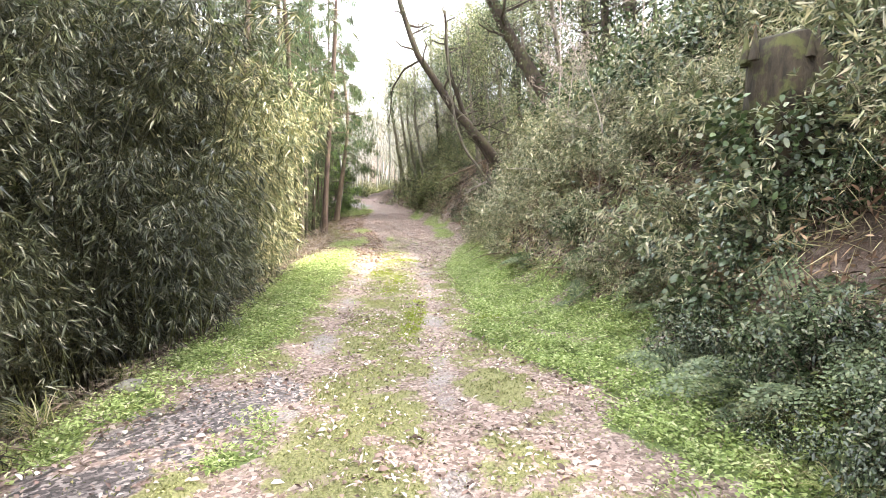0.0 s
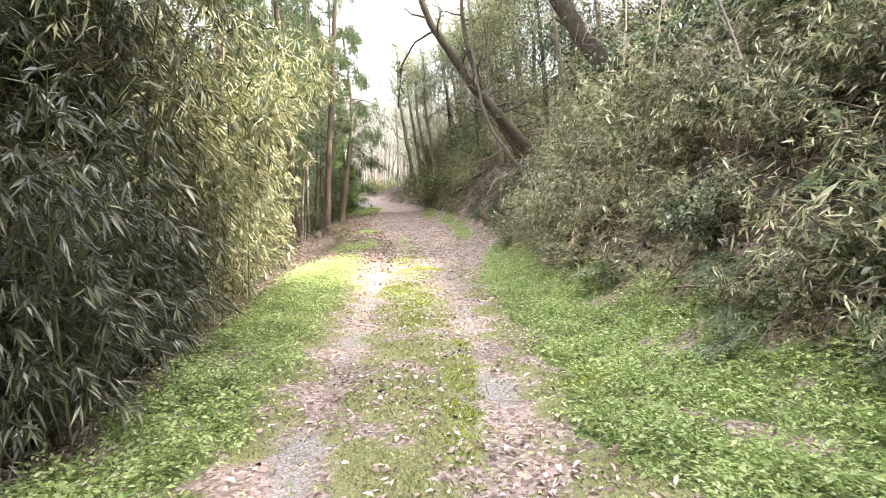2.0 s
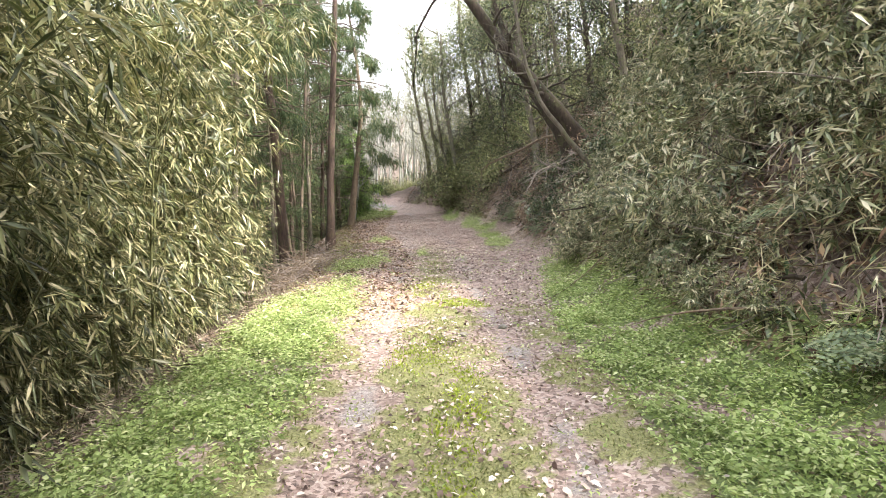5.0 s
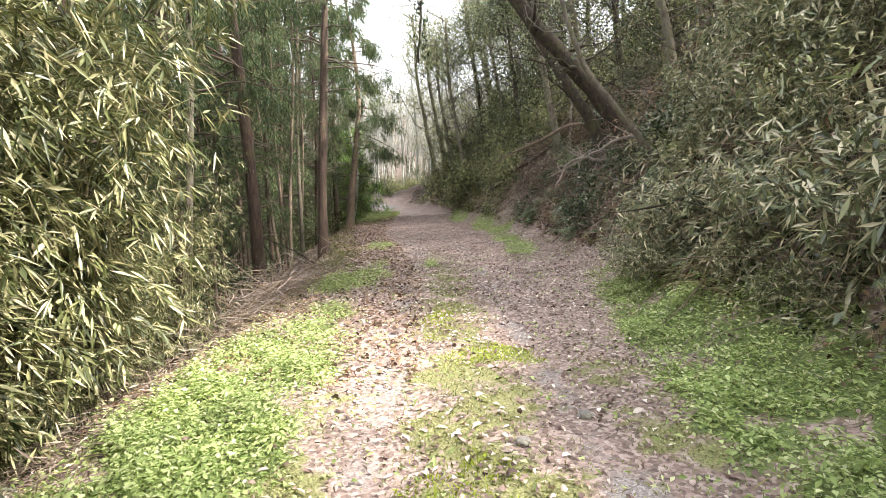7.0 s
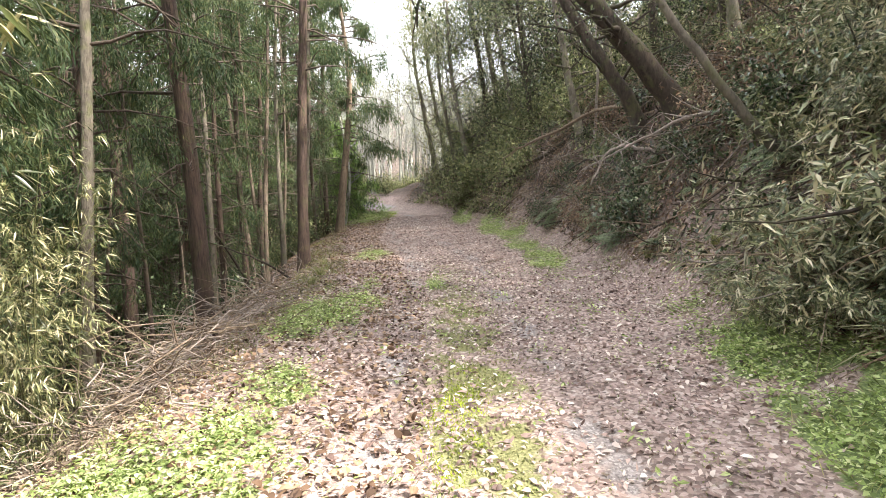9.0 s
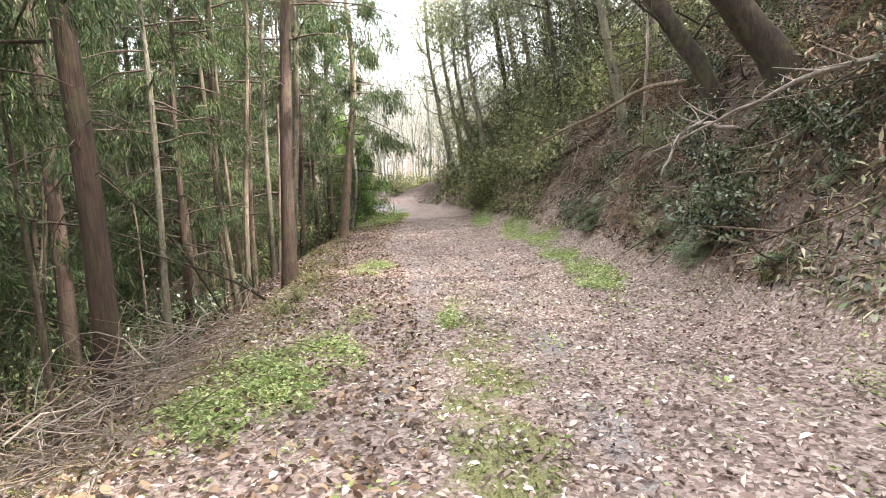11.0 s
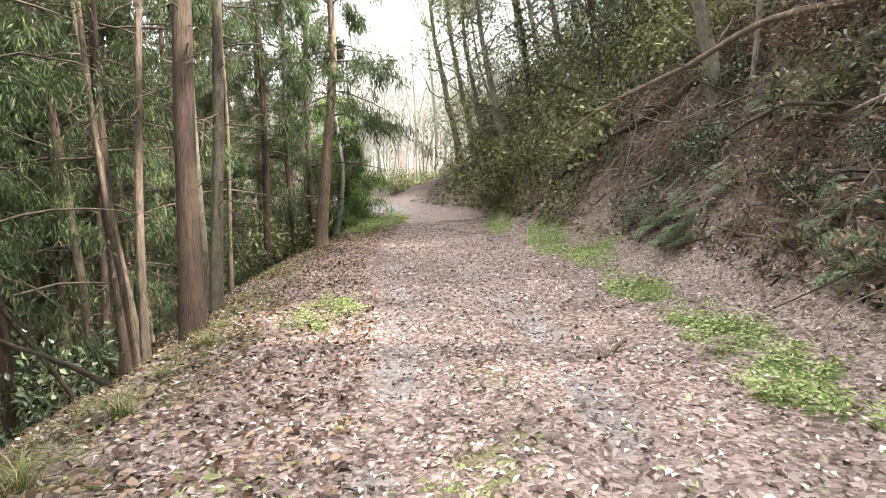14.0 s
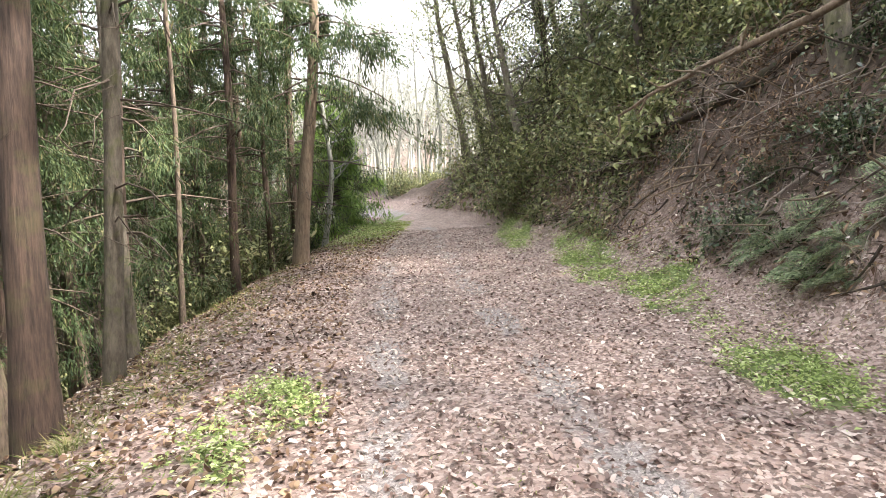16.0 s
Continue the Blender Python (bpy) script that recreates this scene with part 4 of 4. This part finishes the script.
def limb(name, pts, radius, material, label, category, seed, shoots=8, group=""):
    rng = np.random.default_rng(seed)
    p = np.asarray(pts, float)
    seg = np.linspace(0, len(p) - 1, 16)
    fine = np.stack([np.interp(seg, np.arange(len(p)), p[:, c]) for c in range(3)], 1)
    fine[1:-1] = (fine[:-2] + 2 * fine[1:-1] + fine[2:]) / 4
    fine[1:-1] += rng.normal(0, radius * .35, (14, 3))
    thing = empty(name, *p[0], label, category, group)
    b = Buf()
    tube(b, fine - p[0], np.linspace(radius, radius * .35, 16), 9, .08, rng)
    part("stem", b.mesh("stem", material, True), thing)
    if shoots:
        sb = Buf()
        for i in range(shoots):
            m = fine[rng.integers(4, 16)] - p[0]
            e = m + rng.normal(0, .3, 3) + np.array([-.1, 0, .1])
            tube(sb, bow(m, e, 4, rng.normal(0, .05, 3), rng), np.linspace(radius * .35, .002, 4), 4)
        tagged(part("twig_tangle", sb.mesh("twig_tangle", material), thing), kind="stuff")
    return thing


def fallen_wood():
    def on(x, y, up):
        return (x, y, ground_at(x, y) + up)
    limb("fallen_log", [on(3.3, 28.6, .1), (2.3, 29.6, 3.75), (1.43, 30.5, 3.3), (.8, 31.6, 3.1), (.38, 32.4, 2.98), (-.1, 33.2, 2.7)], .06, M_TWIG, "bare fallen tree lying slantwise down the bank", "log", 1, 12)
    limb("fallen_log", [on(2.6, 31.5, .1), (1.5, 33, 2.9), (.53, 35, 2.3), (0, 36.2, 1.8)], .1, M_DARK, "dark rotten log lying on the bank", "log", 2, 6)
    limb("fallen_branch", [on(3.0, 21.0, .1), (2.3, 22.6, 2.6), (1.9, 24.2, 2.3), (1.2, 25.6, 1.9)], .035, M_PALE, "pale bare branch hanging down the bank", "branch", 3, 10)
    limb("fallen_branch", [on(2.6, 25.2, .1), (2.0, 25.2, 2.4), (1.5, 24.6, 2.2), (1.2, 24.4, 1.6)], .04, M_PALE, "pale twisted root branch on the bank", "branch", 4, 8)
    limb("fallen_branch", [on(2.2, 26.8, .1), (1.7, 27.8, 2.3), (1.2, 28.6, 1.9)], .03, M_DARK, "dark fallen branch on the bank", "branch", 5, 6)
    limb("dead_pole", [on(-6.2, 26.6, -.1), (-7.0, 26.0, .9), (-8.6, 24.8, 2.9), (-10, 23.6, 4.6)], .03, M_DARK, "dead sapling leaning among the cedars", "log", 6, 5)
    limb("dead_pole", [on(-4.9, 25.6, -.1), (-5.6, 25.2, .2), (-7.2, 24.2, 1.0)], .028, M_DARK, "dark fallen pole propped at the edge of the slope", "log", 7, 3)
    limb("track_stick", [on(-.7, 25.3, .02), on(-.5, 25.6, .03), on(-.38, 25.9, .02)], .025, M_TWIG, "short brown stick lying on the track", "stick", 8, 0, "sticks on the track")
    limb("track_stick", [on(-1.8, 15.5, .015), on(-1.6, 15.55, .03), on(-1.45, 15.6, .015)], .01, M_TWIG, "thin dark stick lying on the track", "stick", 9, 0, "sticks on the track")
    limb("track_stick", [on(-1.75, 17.9, .015), on(-1.6, 18.0, .03), on(-1.35, 18.05, .015)], .01, M_TWIG, "thin dark stick lying on the track", "stick", 10, 0, "sticks on the track")
    vine = limb("hanging_vine", [(-.85, 23.95, 7.15), (-1.5, 24.4, 6.9), (-1.95, 24.7, 6.1), (-2.05, 24.8, 4.7)], .05, M_DARK, "dark leafy vine hanging from the leaning tree", "vine", 11, 6)
    rng = np.random.default_rng(44)
    b = Buf()
    p = np.stack([rng.normal(-1.12, .11, 500), rng.normal(.78, .11, 500), rng.uniform(-2.3, -.7, 500)], 1)
    leaves(b, p, rng.normal(0, 1, (500, 3)), rng.uniform(.05, .1, 500), rng.uniform(.03, .06, 500), rng, .1, .2)
    part("foliage", b.mesh("foliage", M_SHRUB_LEAF), vine)
    rng = np.random.default_rng(43)
    for i in range(20):
        y = rng.uniform(20, 36)
        u = rng.uniform(1.0, 3.6)
        x = RIGHT(y) + u
        dx, dy = rng.uniform(-1.1, -.4), rng.uniform(-1.2, 1.2)
        limb("fallen_branch", [on(x, y, .04), on(x + dx * .5, y + dy * .5 + .1, .14), on(x + dx, y + dy, .05)], rng.uniform(.012, .03), (M_PALE, M_TWIG, M_DARK)[i % 3],
             ("bleached branch lying on the bank", "brown branch lying on the bank", "dark wet branch lying on the bank")[i % 3], "branch", 60 + i, 7, "branches on the bank")
    rng = np.random.default_rng(41)
    thing = empty("brush_pile", -4.4, 20.2, ground_at(-4.4, 20.2), "grey heap of cut brushwood at the edge of the slope", "brushwood")
    pale, brown = Buf(), Buf()
    for i in range(700):
        y = rng.uniform(-3.2, 2.2)
        x = LEFT(20.2 + y) + 4.4 - .35 + rng.normal(0, .45)
        z = ground_at(-4.4 + x, 20.2 + y) - thing.location.z + rng.uniform(0, .5)
        a = rng.uniform(0, 2 * np.pi)
        l = rng.uniform(.2, .8)
        d = np.array([np.cos(a) * l, np.sin(a) * l, rng.normal(.08, .35) * l])
        tube(pale if i % 2 else brown, bow((x, y, z), (x, y, z) + d, 5, rng.normal(0, .14, 3) * l, rng, .02), np.linspace(rng.uniform(.003, .009), .0015, 5), 4, cap=False)
    tagged(part("bleached_tangle", pale.mesh("bleached_tangle", M_PALE), thing), kind="stuff")
    tagged(part("brown_tangle", brown.mesh("brown_tangle", M_TWIG), thing), kind="stuff")
    # twigs strewn over the bank
    for name, count, low_r, high_r, material, label in (("bank_twigs", 1500, .004, .014, M_PALE, "bleached twigs strewn over the bank"), ("bank_brown_twigs", 1700, .005, .02, M_TWIG, "brown twigs and roots strewn over the bank"), ("bank_dark_twigs", 900, .006, .025, M_DARK, "dark rotten sticks strewn over the bank")):
        b = Buf()
        for i in range(count):
            y = 6 + 34 * rng.uniform(0, 1) ** .7
            x = RIGHT(y) + rng.uniform(.15, 4.4)
            z = ground_at(x, y) + rng.uniform(0, .2)
            d = np.array([rng.normal(-.35, .45), rng.normal(0, .6), rng.normal(-.35, .45)]) * rng.uniform(.3, 1.2)
            tube(b, bow((x, y, z), (x, y, z) + d, 5, rng.normal(0, .08, 3), rng), np.linspace(rng.uniform(low_r, high_r), .002, 5), 4, cap=False)
        tagged(new(name, b.mesh(name, material)), label, "twigs", kind="stuff")
    # a dark stone or clod or two
    for x, y, r, c in ((.18, 14.36, .05, "small dark stone lying on the track"), (-.25, 13.9, .045, "small dark stone lying on the track"), (-1.9, 5.6, .13, "grey stone at the edge of the track"), (-4.3, 47, .22, "pale stone beside the track at the bend")):
        bm = bmesh.new()
        bmesh.ops.create_icosphere(bm, subdivisions=3, radius=r)
        for v in bm.verts:
            v.co *= 1 + .35 * noise.noise(v.co / r * 1.3 + Vector((x, y, 0)))
            v.co.z *= .65
        me = bpy.data.meshes.new("stone")
        bm.to_mesh(me)
        bm.free()
        me.materials.append(M_STONE)
        o = new("stone", me)
        o.location = (x, y, ground_at(x, y) + r * .25)
        tagged(o, c, "stone", "stones on the track")


bank_undergrowth()
broken_stump()
fallen_wood()


# Ground cover: litter, herbs, moss, grass.
def scatter_points(rng, n, share, y0, y1, margin=.6):
    out = []
    while sum(map(len, out)) < n:
        y = y0 + (y1 - y0) * rng.uniform(0, 1, n * 2) ** 1.15
        x = LEFT(y) - margin + (RIGHT(y) - LEFT(y) + 2 * margin) * rng.uniform(0, 1, n * 2)
        keep = rng.uniform(0, 1, n * 2) < share(x, y)
        out.append(np.stack([x, y], 1)[keep])
    p = np.concatenate(out)[:n]
    return np.concatenate([p, height(p[:, 0], p[:, 1])[:, None]], 1)


def ground_cover():
    rng = np.random.default_rng(99)
    b = Buf()

    def litter_share(x, y):
        t = track_share(x, y)
        return np.clip((.22 + .58 * np.clip((y - 14) / 9, 0, 1) + .35 * wobble(x, y, 2.0, 9.0)) * (1 - .25 * t * (y < 16)) * (1 - .6 * herb_share(x, y)), .03, 1)
    p = scatter_points(rng, 120000, litter_share, 2.5, 42, 1.4)
    n = len(p)
    d = np.concatenate([rng.normal(0, 1, (n, 2)), rng.normal(.12, .22, (n, 1))], 1)
    p[:, 2] += rng.uniform(.004, .02, n)
    leaves(b, p[:45000], d[:45000], rng.uniform(.03, .085, 45000), rng.uniform(.015, .04, 45000), rng, .3, .12, full=True)
    leaves(b, p[45000:], d[45000:], rng.uniform(.02, .065, n - 45000), rng.uniform(.012, .032, n - 45000), rng, .3, .12)
    stuff("leaf_litter", b, M_LITTER, "pale brown fallen leaves strewn over the track", "leaf litter")
    b = Buf()
    for y0, y1, side, count in ((4, 44, 1, 16000), (15, 46, -1, 30000)):
        y = rng.uniform(y0, y1, count)
        x = RIGHT(y) + rng.uniform(0, 4, count) if side > 0 else LEFT(y) - rng.uniform(-2.1, 4, count)
        q = np.stack([x, y, height(x, y) + rng.uniform(.005, .03, count)], 1)
        leaves(b, q, np.concatenate([rng.normal(0, 1, (count, 2)), rng.normal(.05, .4, (count, 1))], 1), rng.uniform(.04, .1, count), rng.uniform(.02, .05, count), rng, .3, .15, full=True)
    stuff("slope_litter", b, M_DRY, "brown dead leaves on the slopes", "leaf litter")
    b = Buf()
    n = 30000
    y = rng.uniform(1.5, 19, n)
    x = LEFT(y) + .15 - rng.uniform(0, 1, n) ** 1.3 * 5
    p = np.stack([x, y, height(x, y) + rng.uniform(0, 1, n) ** 2 * .22], 1)
    d = np.concatenate([rng.normal(0, 1, (n, 2)), rng.normal(.05, .35, (n, 1))], 1)
    leaves(b, p, d, rng.uniform(.04, .2, n), rng.uniform(.004, .016, n), rng, .15, .15)
    stuff("thicket_litter", b, M_THATCH, "grey-brown dead stalks and leaves under the bamboo", "leaf litter")
    b = Buf()
    p = scatter_points(rng, 30000, lambda x, y: .012 * (y > 6) * (y < 24) + herb_share(x, y) ** 1.25, 3.0, 44, .4)
    for k in range(6):
        n = len(p)
        a = rng.uniform(0, 2 * np.pi, n)
        h = rng.uniform(.015, .2, n)
        lump = np.clip(.55 + .8 * wobble(p[:, 0], p[:, 1], 6.0, 1.5), .15, 1.4)
        off = np.stack([np.cos(a) * .05, np.sin(a) * .05, h * lump], 1) * rng.uniform(.5, 1.2, (n, 1))
        d = np.stack([np.cos(a), np.sin(a), rng.normal(.15, .35, n)], 1)
        leaves(b, p + off, d, rng.uniform(.025, .06, n), rng.uniform(.014, .034, n) * (1 if k % 2 else .5), rng, .2, .15, .5)
    stuff("green_herbs", b, M_HERB, "low bright green herbs along both edges of the track", "herbs")
    b = Buf()
    p = scatter_points(rng, 60000, lambda x, y: moss_share(x, y) ** 1.6, 2.5, 40, 0)
    n = len(p)
    leaves(b, p, np.concatenate([rng.normal(0, .6, (n, 2)), rng.uniform(.3, 1, (n, 1))], 1), rng.uniform(.012, .035, n), rng.uniform(.006, .014, n), rng, .2, .1)
    stuff("moss", b, M_MOSS, "yellow-green moss and fine grass on the track", "moss")
    b = Buf()
    p = scatter_points(rng, 15000, lambda x, y: spots(x, y, YELLOW) ** 1.5 * (.6 + .6 * wobble(x, y, 5.0, 1.0)), 5, 45, .6)
    n = len(p)
    leaves(b, p, np.concatenate([rng.normal(0, .5, (n, 2)), rng.uniform(.4, 1, (n, 1))], 1), rng.uniform(.02, .06, n), rng.uniform(.005, .012, n), rng, .2, .2)
    stuff("lime_moss", b, M_LIME, "bright yellow-green patches of moss and fine grass", "moss")
    b = Buf()

    def grass_share(x, y):
        edge = .5 * np.exp(-((x - CENTRE(y)) / .4) ** 2) * np.clip((28 - y) / 8, 0, 1) + np.exp(-((x - LEFT(y) - .1) / .35) ** 2) + .6 * np.exp(-((x - RIGHT(y)) / .3) ** 2)
        return np.clip(edge * (.5 + .6 * wobble(x, y, 1.7, 6.0)) + .3 * herb_share(x, y), 0, 1)
    p = scatter_points(rng, 26000, grass_share, 2, 40, .9)
    n = len(p)
    leaves(b, p, np.concatenate([rng.normal(0, .55, (n, 2)), rng.uniform(.4, 1, (n, 1))], 1), rng.uniform(.03, .2, n) * np.where(np.abs(p[:, 0] - CENTRE(p[:, 1])) < .9, .45, 1), rng.uniform(.004, .009, n), rng, .1, .25)
    n = 9000
    y = rng.uniform(20, 34, n)
    x = LEFT(y) + .9 - np.abs(rng.normal(0, .75, n))
    keep = wobble(x, y, 2.6, 4.0) + .5 * wobble(x, y, 7.0, 1.0) > -.15
    q = np.stack([x, y, height(x, y)], 1)[keep]
    n = len(q)
    leaves(b, q, np.concatenate([rng.normal(0, .9, (n, 2)), rng.uniform(.2, .9, (n, 1))], 1), rng.uniform(.06, .24, n), rng.uniform(.004, .01, n), rng, .1, .35)
    stuff("grass", b, M_GRASS, "thin grass blades, half of them dry", "grass")


def grass_tuft(seed, blades, tall):
    rng = np.random.default_rng(seed)
    thing = empty("grass_tuft", 0, 0, 0, "tuft of long drooping yellow-green grass", "grass", "grass tufts beside the track")
    green, dry = Buf(), Buf()
    for i in range(blades):
        a = rng.uniform(0, 2 * np.pi)
        r = rng.uniform(.3, 1) * tall
        u = np.linspace(0, 1, 5)
        line = np.stack([np.cos(a) * r * .8 * u ** 1.3, np.sin(a) * r * .8 * u ** 1.3, r * (1.15 * u - .75 * u ** 2.2)], 1) + np.array([rng.normal(0, .05), rng.normal(0, .05), -.02])
        side = np.array([-np.sin(a), np.cos(a), 0]) * rng.uniform(.002, .0045)
        w = np.array([1, 1, .85, .6, .1])[:, None]
        f = [t for k in range(4) for t in ((k, k + 1, k + 6), (k, k + 6, k + 5))]
        (dry if i % 4 == 0 else green).add(np.concatenate([line - side * w, line + side * w]), f)
    tagged(part("green_growth", green.mesh("green_growth", M_GRASS), thing), kind="stuff")
    tagged(part("dry_growth", dry.mesh("dry_growth", M_STRAW), thing, "bleached dry blades"), kind="stuff")
    return thing


def plant_tufts():
    rng = np.random.default_rng(17)
    kinds = [grass_tuft(500 + i, 150, .42 + .08 * i) for i in range(3)]
    places = [(-2.0, 4.1), (-2.2, 3.6), (-2.1, 4.8), (2.9, 3.9), (3.1, 3.5), (3.2, 4.4), (-2.3, 6.3), (-4.3, 25.2), (-4.0, 24.3), (-4.5, 26.3), (-4.7, 27.0), (-3.9, 23.4), (1.9, 17.3), (1.7, 22.3), (1.5, 27.2), (2.0, 20.6)]
    for i, (x, y) in enumerate(places):
        if i < 3:
            kinds[i].location = (x, y, ground_at(x, y))
        else:
            place_copy(kinds[i % 3], x, y, ground_at(x, y), rng.uniform(0, 6.3), rng.uniform(.5, .9) if y > 10 else rng.uniform(.8, 1.2))


plant_tufts()
ground_cover()
